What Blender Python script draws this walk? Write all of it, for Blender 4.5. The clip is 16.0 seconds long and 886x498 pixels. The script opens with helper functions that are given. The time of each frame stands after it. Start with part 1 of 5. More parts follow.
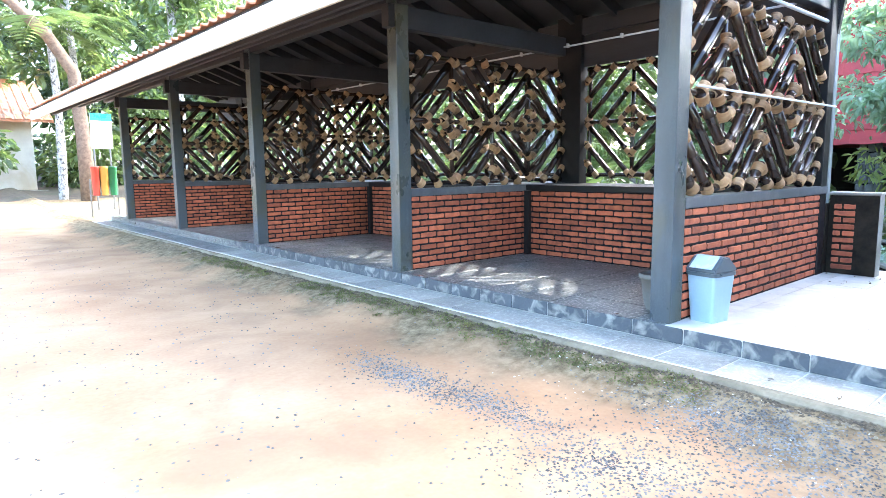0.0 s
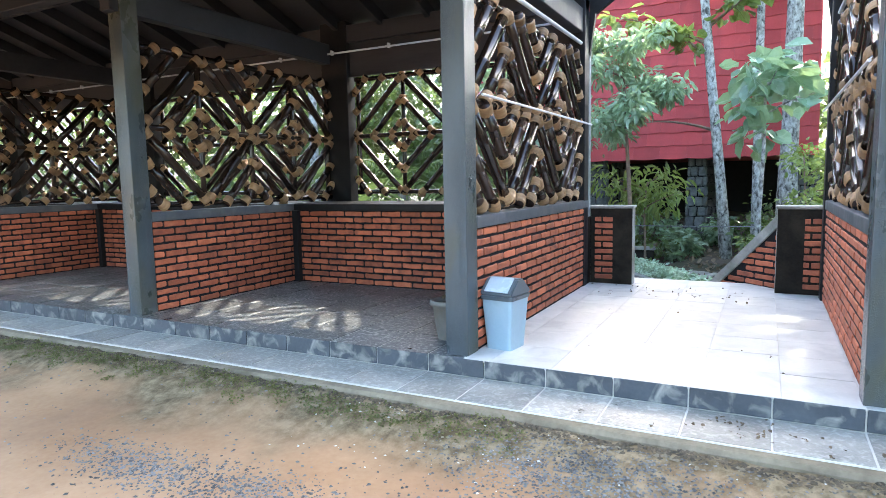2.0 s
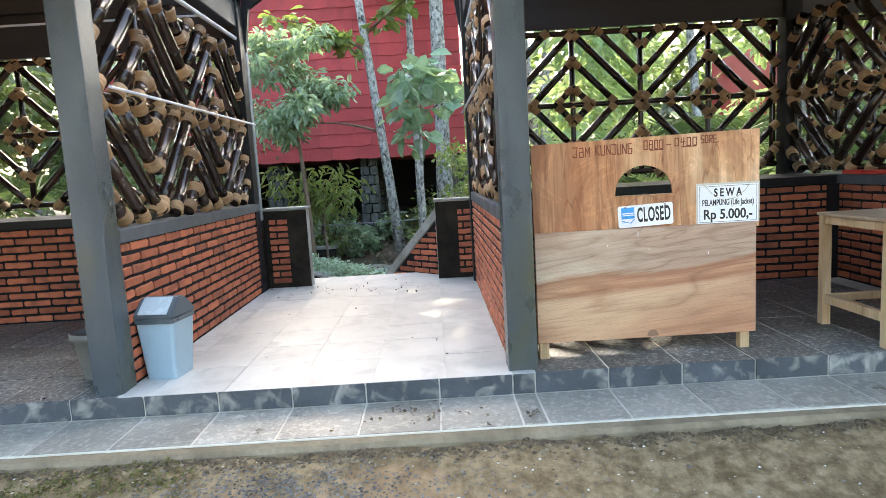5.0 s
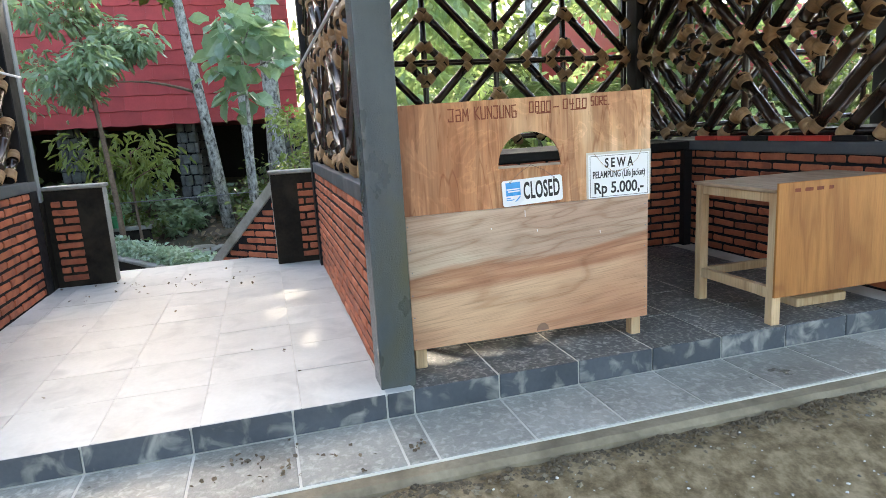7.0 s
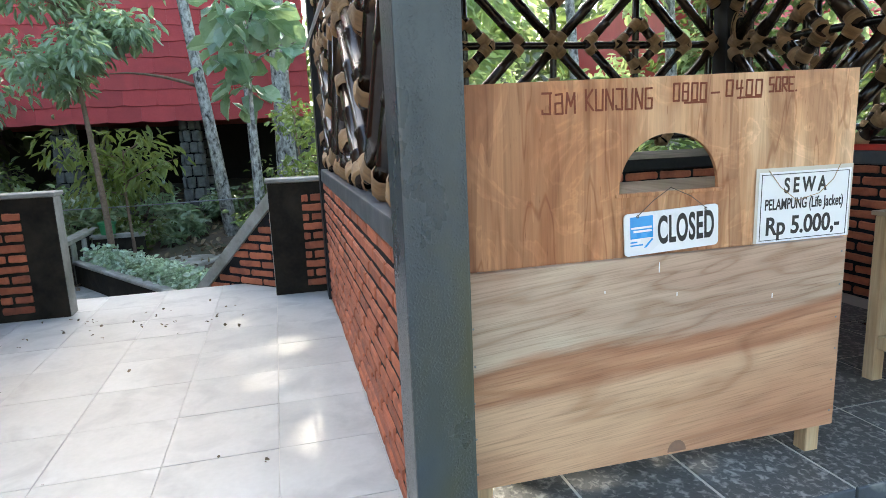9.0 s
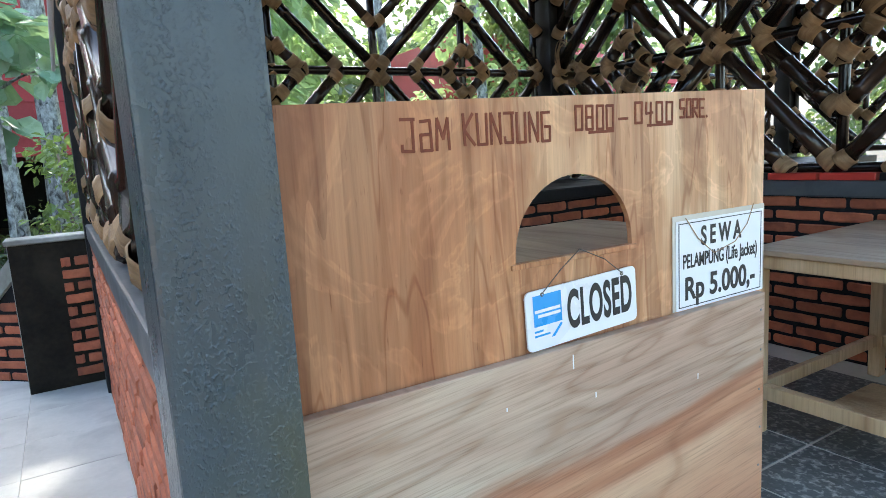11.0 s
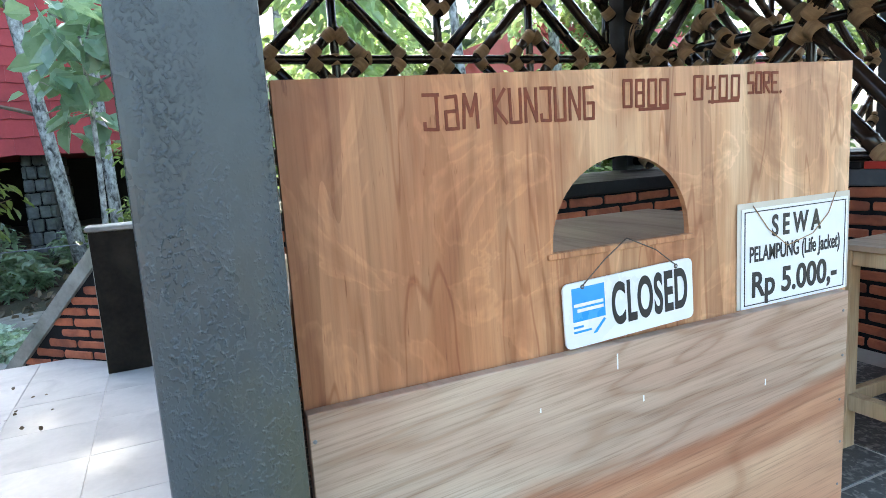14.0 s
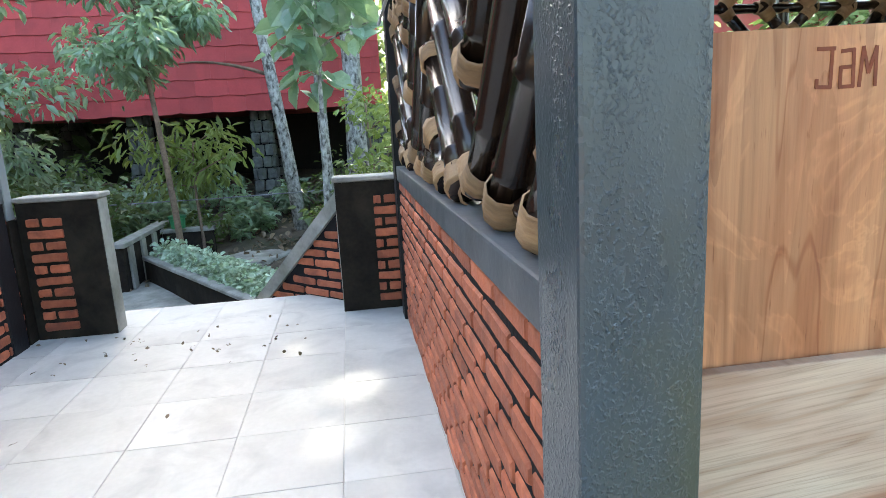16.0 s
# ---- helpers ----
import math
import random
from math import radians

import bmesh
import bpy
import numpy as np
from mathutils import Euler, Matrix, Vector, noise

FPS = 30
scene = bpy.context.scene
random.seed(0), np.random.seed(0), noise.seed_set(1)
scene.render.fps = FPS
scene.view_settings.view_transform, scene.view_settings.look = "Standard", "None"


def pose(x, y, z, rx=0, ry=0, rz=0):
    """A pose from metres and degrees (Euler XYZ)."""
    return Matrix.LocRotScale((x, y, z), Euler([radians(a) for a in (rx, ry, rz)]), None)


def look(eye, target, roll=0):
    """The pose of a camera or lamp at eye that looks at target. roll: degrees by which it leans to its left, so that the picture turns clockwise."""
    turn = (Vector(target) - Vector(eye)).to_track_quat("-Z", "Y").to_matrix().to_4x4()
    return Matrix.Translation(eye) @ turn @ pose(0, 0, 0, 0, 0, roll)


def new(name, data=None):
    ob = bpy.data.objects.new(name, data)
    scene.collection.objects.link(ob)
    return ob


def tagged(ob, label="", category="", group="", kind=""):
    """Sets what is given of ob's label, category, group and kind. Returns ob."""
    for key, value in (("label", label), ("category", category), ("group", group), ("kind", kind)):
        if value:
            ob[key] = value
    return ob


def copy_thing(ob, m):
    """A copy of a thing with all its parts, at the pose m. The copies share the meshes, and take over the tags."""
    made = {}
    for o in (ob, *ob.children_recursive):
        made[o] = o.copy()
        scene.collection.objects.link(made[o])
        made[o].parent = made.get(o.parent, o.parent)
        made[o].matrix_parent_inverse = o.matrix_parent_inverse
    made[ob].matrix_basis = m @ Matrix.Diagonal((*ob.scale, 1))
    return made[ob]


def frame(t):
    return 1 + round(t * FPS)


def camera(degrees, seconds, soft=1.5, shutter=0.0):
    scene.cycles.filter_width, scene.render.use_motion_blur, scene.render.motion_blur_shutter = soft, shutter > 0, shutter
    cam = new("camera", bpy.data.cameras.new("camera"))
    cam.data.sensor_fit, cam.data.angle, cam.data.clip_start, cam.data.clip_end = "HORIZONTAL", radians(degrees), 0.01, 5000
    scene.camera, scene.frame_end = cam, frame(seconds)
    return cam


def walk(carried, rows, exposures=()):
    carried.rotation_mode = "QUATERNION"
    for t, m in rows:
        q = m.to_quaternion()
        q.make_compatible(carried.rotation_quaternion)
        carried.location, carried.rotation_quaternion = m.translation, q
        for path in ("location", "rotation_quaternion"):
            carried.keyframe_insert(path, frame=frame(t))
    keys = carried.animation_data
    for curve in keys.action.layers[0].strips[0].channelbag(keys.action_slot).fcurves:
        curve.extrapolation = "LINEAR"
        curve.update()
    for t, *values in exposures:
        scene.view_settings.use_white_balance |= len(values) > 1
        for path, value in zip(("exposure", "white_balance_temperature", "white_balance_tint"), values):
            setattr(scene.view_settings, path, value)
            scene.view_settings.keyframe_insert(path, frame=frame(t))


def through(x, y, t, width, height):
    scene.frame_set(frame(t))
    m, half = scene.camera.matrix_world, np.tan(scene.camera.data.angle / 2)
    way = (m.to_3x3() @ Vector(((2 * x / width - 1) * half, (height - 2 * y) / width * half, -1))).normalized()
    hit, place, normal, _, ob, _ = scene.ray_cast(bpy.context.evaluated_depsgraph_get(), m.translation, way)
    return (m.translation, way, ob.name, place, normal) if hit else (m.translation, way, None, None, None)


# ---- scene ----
cam = camera(70.8, 16.0, soft=0.8)
PATH = [
    (0, (0.112, 0.198, 1.408), (1.414, 1.694, 1.146), -0.7),
    (0.5, (0.178, 0.285, 1.39), (1.582, 1.661, 1.024), -1.1),
    (1, (0.336, 0.458, 1.402), (1.716, 1.881, 1.136), -2.2),
    (1.5, (0.483, 0.579, 1.414), (2.004, 1.847, 1.132), -1.8),
    (2, (0.617, 0.726, 1.407), (2.38, 1.643, 1.187), -1.1),
    (2.5, (0.705, 0.85, 1.41), (2.611, 1.399, 1.158), -0.8),
    (3, (0.742, 0.829, 1.41), (2.708, 1.105, 1.175), -0.4),
    (3.5, (0.767, 0.77, 1.411), (2.753, 0.879, 1.202), -1.0),
    (5.8, (0.969, 0.609, 1.374), (2.939, 0.509, 1.045), -3.1),
    (6, (1.04, 0.606, 1.371), (3.0, 0.483, 0.993), -2.7),
    (6.5, (1.328, 0.656, 1.378), (3.272, 0.306, 1.067), -2.5),
    (7, (1.558, 0.675, 1.4), (3.449, 0.15, 1.017), -3.3),
    (7.5, (1.807, 0.578, 1.392), (3.73, 0.194, 1.0), -4.1),
    (8, (2.098, 0.517, 1.385), (4.002, 0.193, 0.863), -2.5),
    (8.5, (2.437, 0.547, 1.377), (4.358, 0.149, 0.991), -1.9),
    (9, (2.709, 0.548, 1.39), (4.612, 0.059, 1.017), -2.4),
    (9.5, (3.016, 0.515, 1.408), (4.881, -0.108, 1.046), -2.3),
    (10, (3.231, 0.474, 1.413), (4.95, -0.493, 1.078), -2.4),
    (10.2, (3.285, 0.454, 1.42), (4.939, -0.625, 1.105), -3.3),
    (12.3, (3.34, 0.244, 1.39), (5.11, -0.645, 1.113), -3.9),
    (12.5, (3.346, 0.237, 1.387), (5.096, -0.691, 1.111), -3.7),
    (13, (3.347, 0.231, 1.387), (5.077, -0.731, 1.103), -3.3),
    (13.5, (3.344, 0.241, 1.387), (5.104, -0.665, 1.102), -3.5),
    (14, (3.344, 0.255, 1.386), (5.15, -0.547, 1.078), -3.8),
    (14.5, (3.368, 0.293, 1.384), (5.277, -0.196, 1.041), -3.4),
    (15, (3.377, 0.367, 1.388), (5.302, -0.076, 1.071), -2.1),
    (15.5, (3.388, 0.466, 1.393), (5.295, 0.003, 1.005), -1.9),
    (16, (3.429, 0.53, 1.403), (5.369, 0.257, 1.001), -3.1),
]
EXPOSURE = ((0.0, 4.34, 6150, 9), (0.5, 4.46, 6150, 9), (1.5, 4.0, 6450, 9), (3.0, 3.50, 7200, 9), (6.0, 3.38, 7700, 10), (8.5, 3.20, 7600, 9), (9.5, 3.22, 7000, 5), (10.2, 3.24, 6800, 4), (12.5, 3.40, 6600, 6), (15.0, 3.48, 6900, 6), (16.0, 3.50, 7100, 6))
walk(cam, [(t, look(eye, target, roll)) for t, eye, target, roll in PATH], EXPOSURE)

# ---- world, sun, exposure ----
SUN_EL, SUN_AZ = 40.0, -5.0   # degrees above the ground; from +x towards +y
world = bpy.data.worlds.new("sky_world")
scene.world = world
world.use_nodes = True
wn = world.node_tree.nodes
sky = wn.new("ShaderNodeTexSky")
sky.sky_type = 'NISHITA'
sky.sun_disc = False
sky.sun_elevation = radians(SUN_EL)
sky.sun_rotation = radians(90 - SUN_AZ)
sky.air_density, sky.dust_density = 1.0, 2.5
world.node_tree.links.new(sky.outputs[0], wn["Background"].inputs[0])
wn["Background"].inputs[1].default_value = 0.15
sun_data = bpy.data.lights.new("sun", 'SUN')
sun_data.energy, sun_data.angle, sun_data.color = 0.8, radians(0.7), (1.0, 0.96, 0.89)
sun = new("sun", sun_data)
sd = Vector((math.cos(radians(SUN_EL)) * math.cos(radians(SUN_AZ)), math.cos(radians(SUN_EL)) * math.sin(radians(SUN_AZ)), math.sin(radians(SUN_EL))))
sun.matrix_world = look(sd * 60, (0, 0, 0))


# ---- materials ----
def ramp(nt, fac, stops):
    r = nt.nodes.new("ShaderNodeValToRGB")
    while len(r.color_ramp.elements) < len(stops):
        r.color_ramp.elements.new(0.5)
    for e, (p, c) in zip(r.color_ramp.elements, stops):
        e.position, e.color = p, (*c, 1)
    nt.links.new(fac, r.inputs[0])
    return r.outputs[0]


def mat(name, c1, c2, scale=6.0, rough=0.7, bump=0.15, fine=60.0, metal=0.0, stretch=(1, 1, 1), spread=0.0, island=0.0,
        stain=None, stain_scale=1.5, stain_amount=0.5, spec=0.5, rough_var=0.1):
    """Two-scale noise colour with relief; spread varies object by object, island piece by piece inside a mesh."""
    m = bpy.data.materials.new(name)
    m.use_nodes = True
    nt = m.node_tree
    L = nt.links.new
    b = nt.nodes["Principled BSDF"]
    tc = nt.nodes.new("ShaderNodeTexCoord")
    mp = nt.nodes.new("ShaderNodeMapping")
    mp.inputs["Scale"].default_value = stretch
    L(tc.outputs["Object"], mp.inputs[0])
    vec = mp.outputs[0]
    info = nt.nodes.new("ShaderNodeObjectInfo")
    if spread:
        add = nt.nodes.new("ShaderNodeVectorMath")
        add.operation = 'MULTIPLY_ADD'
        L(info.outputs["Random"], add.inputs[0])
        add.inputs[1].default_value = (37.0, 53.0, 19.0)
        L(vec, add.inputs[2])
        vec = add.outputs[0]
    n1 = nt.nodes.new("ShaderNodeTexNoise")
    n1.inputs["Scale"].default_value, n1.inputs["Detail"].default_value, n1.inputs["Roughness"].default_value = scale, 6, 0.6
    L(vec, n1.inputs["Vector"])
    n2 = nt.nodes.new("ShaderNodeTexNoise")
    n2.inputs["Scale"].default_value, n2.inputs["Detail"].default_value = fine, 4
    L(vec, n2.inputs["Vector"])
    mixf = nt.nodes.new("ShaderNodeMath")
    mixf.operation = 'MULTIPLY_ADD'
    L(n2.outputs[0], mixf.inputs[0])
    mixf.inputs[1].default_value = 0.35
    sub = nt.nodes.new("ShaderNodeMath")
    sub.operation = 'MULTIPLY_ADD'
    L(n1.outputs[0], sub.inputs[0])
    sub.inputs[1].default_value, sub.inputs[2].default_value = 1.5, -0.42
    L(sub.outputs[0], mixf.inputs[2])
    col = ramp(nt, mixf.outputs[0], [(0.1, c1), (0.9, c2)])
    if stain:
        n3 = nt.nodes.new("ShaderNodeTexNoise")
        n3.inputs["Scale"].default_value, n3.inputs["Detail"].default_value, n3.inputs["Distortion"].default_value = stain_scale, 5, 0.6
        L(vec, n3.inputs["Vector"])
        sf = ramp(nt, n3.outputs[0], [(0.5, (0, 0, 0)), (0.68, (stain_amount,) * 3)])
        mx = nt.nodes.new("ShaderNodeMix")
        mx.data_type = 'RGBA'
        L(sf, mx.inputs[0])
        L(col, mx.inputs[6])
        mx.inputs[7].default_value = (*stain, 1)
        col = mx.outputs[2]
    for amount, src in ((spread, info.outputs["Random"]), (island, None)):
        if amount:
            if src is None:
                src = nt.nodes.new("ShaderNodeNewGeometry").outputs["Random Per Island"]
            hs = nt.nodes.new("ShaderNodeHueSaturation")
            mr = nt.nodes.new("ShaderNodeMapRange")
            L(src, mr.inputs[0])
            mr.inputs[3].default_value, mr.inputs[4].default_value = 1 - amount, 1 + amount
            L(mr.outputs[0], hs.inputs["Value"])
            L(col, hs.inputs["Color"])
            col = hs.outputs[0]
    L(col, b.inputs["Base Color"])
    rr = nt.nodes.new("ShaderNodeMapRange")
    L(n1.outputs[0], rr.inputs[0])
    rr.inputs[1].default_value, rr.inputs[2].default_value = 0.3, 0.7
    rr.inputs[3].default_value, rr.inputs[4].default_value = max(0.03, rough - rough_var), min(1, rough + rough_var)
    L(rr.outputs[0], b.inputs["Roughness"])
    b.inputs["Metallic"].default_value = metal
    b.inputs["Specular IOR Level"].default_value = spec
    if bump:
        bp = nt.nodes.new("ShaderNodeBump")
        bp.inputs["Strength"].default_value, bp.inputs["Distance"].default_value = bump, 0.01
        L(mixf.outputs[0], bp.inputs["Height"])
        L(bp.outputs[0], b.inputs["Normal"])
    return m


def leaf_mat(name, c1, c2, gloss=0.45, through=0.22):
    m = mat(name, c1, c2, scale=3, rough=gloss, bump=0.1, fine=20, island=0.45)
    nt = m.node_tree
    b = nt.nodes["Principled BSDF"]
    tr = nt.nodes.new("ShaderNodeBsdfTranslucent")
    tr.inputs[0].default_value = (c2[0] * 1.5, c2[1] * 1.6, c2[2] * 1.05, 1)
    ms = nt.nodes.new("ShaderNodeMixShader")
    ms.inputs[0].default_value = through
    nt.links.new(b.outputs[0], ms.inputs[1])
    nt.links.new(tr.outputs[0], ms.inputs[2])
    nt.links.new(ms.outputs[0], nt.nodes["Material Output"].inputs[0])
    return m


def plywood(name, light, dark, band, along, tilt=0.0, seed=0.0, grain=(1, 40, 1.5), blotch=2.4, lines=30.0, zones=None, veins=0.0, pore=0.76, dark_line=0.80, strips=0.0):
    """Veneer: soft colour patches, thin figure lines along the grain and fine pores."""
    m = bpy.data.materials.new(name)
    m.use_nodes = True
    nt = m.node_tree
    L = nt.links.new
    b = nt.nodes["Principled BSDF"]
    tc = nt.nodes.new("ShaderNodeTexCoord")
    turn = nt.nodes.new("ShaderNodeMapping")
    turn.inputs["Rotation"].default_value = (radians(tilt), 0, 0)
    turn.inputs["Location"].default_value = (seed, seed * 0.7, seed * 1.3)
    L(tc.outputs["Object"], turn.inputs[0])

    def field(scale, n, detail, distort=0.0, rough=0.55):
        mp = nt.nodes.new("ShaderNodeMapping")
        mp.inputs["Scale"].default_value = scale
        L(turn.outputs[0], mp.inputs[0])
        t = nt.nodes.new("ShaderNodeTexNoise")
        t.inputs["Scale"].default_value, t.inputs["Detail"].default_value, t.inputs["Distortion"].default_value, t.inputs["Roughness"].default_value = n, detail, distort, rough
        L(mp.outputs[0], t.inputs["Vector"])
        return t.outputs[0]

    def times(a, c):
        mx = nt.nodes.new("ShaderNodeMix")
        mx.data_type, mx.blend_type = 'RGBA', 'MULTIPLY'
        mx.inputs[0].default_value = 1.0
        L(a, mx.inputs[6])
        L(c, mx.inputs[7])
        return mx.outputs[2]
    soft = field(tuple(0.5 + 0.5 * q for q in along), blotch, 5, 0.5)
    col = ramp(nt, soft, [(0.32, dark), (0.47, band), (0.58, light), (0.75, light)])
    fig = field(along, 1.5, 3, 0.6)
    mu = nt.nodes.new("ShaderNodeMath")
    mu.operation = 'MULTIPLY'
    mu.inputs[1].default_value = lines * 6.283
    L(fig, mu.inputs[0])
    sn = nt.nodes.new("ShaderNodeMath")
    sn.operation = 'SINE'
    L(mu.outputs[0], sn.inputs[0])
    hf = nt.nodes.new("ShaderNodeMath")
    hf.operation = 'MULTIPLY_ADD'
    hf.inputs[1].default_value, hf.inputs[2].default_value = 0.5, 0.5
    L(sn.outputs[0], hf.inputs[0])
    col = times(col, ramp(nt, hf.outputs[0], [(0.0, (1.03, 1.03, 1.03)), (0.62, (1.0, 1.0, 1.0)), (0.90, (0.5 + 0.5 * dark_line,) * 3), (1.0, (dark_line, dark_line * 0.92, dark_line * 0.86))]))
    pores = field(grain, 3.0, 6, 0.0, 0.7)
    col = times(col, ramp(nt, pores, [(0.3, (pore + 0.04, pore, pore - 0.04)), (0.48, (1, 1, 1)), (0.66, (1.12, 1.12, 1.12))]))
    if strips:
        # sliced veneer: sheets side by side, rubbed pale patches and short dark pores
        sheet = ramp(nt, field((0, 1, 0.05), 5.5, 1), [(0.0, (1, 1, 1)), (0.36, (1 - strips, 1 - strips * 1.3, 1 - strips * 1.5)), (0.45, (1.03, 1.02, 1.01)), (0.52, (1 - strips * 0.6, 1 - strips * 0.8, 1 - strips)), (0.58, (1 + strips * 0.6,) * 3), (0.66, (1 - strips * 0.4, 1 - strips * 0.5, 1 - strips * 0.6))])
        sheet.node.color_ramp.interpolation = 'CONSTANT'
        col = times(col, sheet)
        col = times(col, ramp(nt, field((1, 1, 1), 4.2, 4, 1.8), [(0.50, (1, 1, 1)), (0.53, (1 + strips, 1 + strips * 1.1, 1 + strips * 1.2)), (0.58, (1.02, 1.02, 1.02)), (0.66, (1 - strips * 0.5, 1 - strips * 0.7, 1 - strips * 0.8))]))
        col = times(col, ramp(nt, field((1, 34, 3.2), 4.0, 3, 0.2), [(0.66, (1, 1, 1)), (0.72, (0.66, 0.56, 0.5))]))
    if zones:
        # broad figure of the sheet: bands across (gy, gz) with a wavering edge
        gy, gz, off, wob, stops = zones
        dot = nt.nodes.new("ShaderNodeVectorMath")
        dot.operation = 'DOT_PRODUCT'
        L(tc.outputs["Object"], dot.inputs[0])
        dot.inputs[1].default_value = (0, gy, gz)
        wv = nt.nodes.new("ShaderNodeMath")
        wv.operation = 'MULTIPLY_ADD'
        L(field(along, 2.6, 6, 0.4), wv.inputs[0])
        wv.inputs[1].default_value, wv.inputs[2].default_value = wob, off - wob * 0.5
        ad = nt.nodes.new("ShaderNodeMath")
        ad.operation = 'ADD'
        L(dot.outputs["Value"], ad.inputs[0])
        L(wv.outputs[0], ad.inputs[1])
        col = times(col, ramp(nt, ad.outputs[0], stops))
    if veins:
        vn = field(tuple(q * 1.6 for q in along), 1.5, 3, 0.25)
        col = times(col, ramp(nt, vn, [(0.488, (1, 1, 1)), (0.497, (veins, veins * 0.85, veins * 0.75)), (0.503, (veins, veins * 0.85, veins * 0.75)), (0.512, (1, 1, 1))]))
    L(col, b.inputs["Base Color"])
    b.inputs["Roughness"].default_value = 0.5
    bp = nt.nodes.new("ShaderNodeBump")
    bp.inputs["Strength"].default_value, bp.inputs["Distance"].default_value = 0.15, 0.002
    L(pores, bp.inputs["Height"])
    L(bp.outputs[0], b.inputs["Normal"])
    return m


M_EARTH = mat("earth", (0.30, 0.155, 0.072), (0.50, 0.315, 0.175), 0.9, 0.9, 0.5, 30, stain=(0.24, 0.135, 0.075), stain_scale=1.1, stain_amount=0.6, spec=0.2)
# Blends the earth to a darker brown towards the kerb and towards -y.
def dark_soil(m):
    nt = m.node_tree
    L = nt.links.new
    b = nt.nodes["Principled BSDF"]
    src = b.inputs["Base Color"].links[0].from_socket
    tc = nt.nodes.new("ShaderNodeTexCoord")
    sep = nt.nodes.new("ShaderNodeSeparateXYZ")
    L(tc.outputs["Object"], sep.inputs[0])
    nz = nt.nodes.new("ShaderNodeTexNoise")
    nz.inputs["Scale"].default_value, nz.inputs["Detail"].default_value = 1.4, 6
    L(tc.outputs["Object"], nz.inputs["Vector"])
    wob = nt.nodes.new("ShaderNodeMath")
    wob.operation = 'MULTIPLY_ADD'
    wob.inputs[1].default_value, wob.inputs[2].default_value = 1.3, -0.65
    L(nz.outputs[0], wob.inputs[0])
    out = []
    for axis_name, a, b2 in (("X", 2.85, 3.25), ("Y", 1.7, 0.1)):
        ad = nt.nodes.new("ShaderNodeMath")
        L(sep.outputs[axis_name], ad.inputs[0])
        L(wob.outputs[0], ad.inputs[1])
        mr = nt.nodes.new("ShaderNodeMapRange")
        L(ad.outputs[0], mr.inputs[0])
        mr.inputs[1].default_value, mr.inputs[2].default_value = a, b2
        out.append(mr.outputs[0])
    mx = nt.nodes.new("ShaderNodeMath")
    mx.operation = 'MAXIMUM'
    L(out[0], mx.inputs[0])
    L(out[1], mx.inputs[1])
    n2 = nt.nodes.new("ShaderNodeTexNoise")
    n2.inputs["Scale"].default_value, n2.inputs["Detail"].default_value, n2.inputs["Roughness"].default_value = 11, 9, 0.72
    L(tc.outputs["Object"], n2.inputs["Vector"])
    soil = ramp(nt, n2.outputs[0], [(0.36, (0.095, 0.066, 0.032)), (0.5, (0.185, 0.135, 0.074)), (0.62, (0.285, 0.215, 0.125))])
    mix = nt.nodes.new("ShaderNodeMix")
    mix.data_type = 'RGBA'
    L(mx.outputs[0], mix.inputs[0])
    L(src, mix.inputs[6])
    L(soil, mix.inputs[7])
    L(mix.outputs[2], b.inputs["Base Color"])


dark_soil(M_EARTH)
M_FOREST = mat("forest_floor", (0.025, 0.019, 0.014), (0.115, 0.09, 0.06), 3, 0.95, 0.8, 40, stain=(0.03, 0.05, 0.02), stain_scale=0.8, stain_amount=0.6)
M_GRAVEL = mat("gravel", (0.07, 0.066, 0.06), (0.23, 0.215, 0.19), 3, 0.95, 0.2, 90, island=0.45, spec=0.12)
M_MOSS = leaf_mat("moss", (0.06, 0.075, 0.02), (0.16, 0.15, 0.05), 0.8, 0.2)
M_TILE = mat("slate_tile", (0.036, 0.041, 0.041), (0.135, 0.14, 0.136), 2.6, 0.38, 0.6, 60, spread=0.2, stain=(0.55, 0.54, 0.49), stain_scale=44, stain_amount=0.6, rough_var=0.12, spec=0.32)
M_STEP = mat("worn_slate_tile", (0.15, 0.146, 0.125), (0.40, 0.385, 0.335), 3.4, 0.40, 0.9, 70, spread=0.22, stain=(0.60, 0.58, 0.51), stain_scale=30, stain_amount=0.5, rough_var=0.14)
M_PALE = mat("pale_stone_tile", (0.415, 0.41, 0.38), (0.60, 0.59, 0.55), 2.2, 0.44, 0.2, 45, spread=0.05, stain=(0.30, 0.30, 0.285), stain_scale=4.5, stain_amount=0.5, rough_var=0.08)
M_RISER = mat("dark_riser_tile", (0.032, 0.040, 0.048), (0.085, 0.098, 0.112), 3, 0.4, 0.25, 50, spread=0.15, stain=(0.36, 0.35, 0.31), stain_scale=9, stain_amount=0.7)
M_GROUT = mat("grout", (0.50, 0.48, 0.42), (0.66, 0.635, 0.57), 5, 0.9, 0.2, 60)
M_KERB = mat("rough_concrete", (0.145, 0.112, 0.068), (0.31, 0.255, 0.17), 5, 0.9, 0.7, 40, stain=(0.08, 0.062, 0.035), stain_scale=3, stain_amount=0.75)
M_BRICK = mat("painted_brick", (0.29, 0.066, 0.029), (0.51, 0.155, 0.076), 9, 0.72, 0.5, 70, spread=0.28, stain=(0.15, 0.043, 0.027), stain_scale=8, stain_amount=0.6)
M_MORTAR = mat("black_mortar", (0.006, 0.006, 0.008), (0.022, 0.021, 0.023), 12, 0.85, 0.5, 60, spec=0.15)
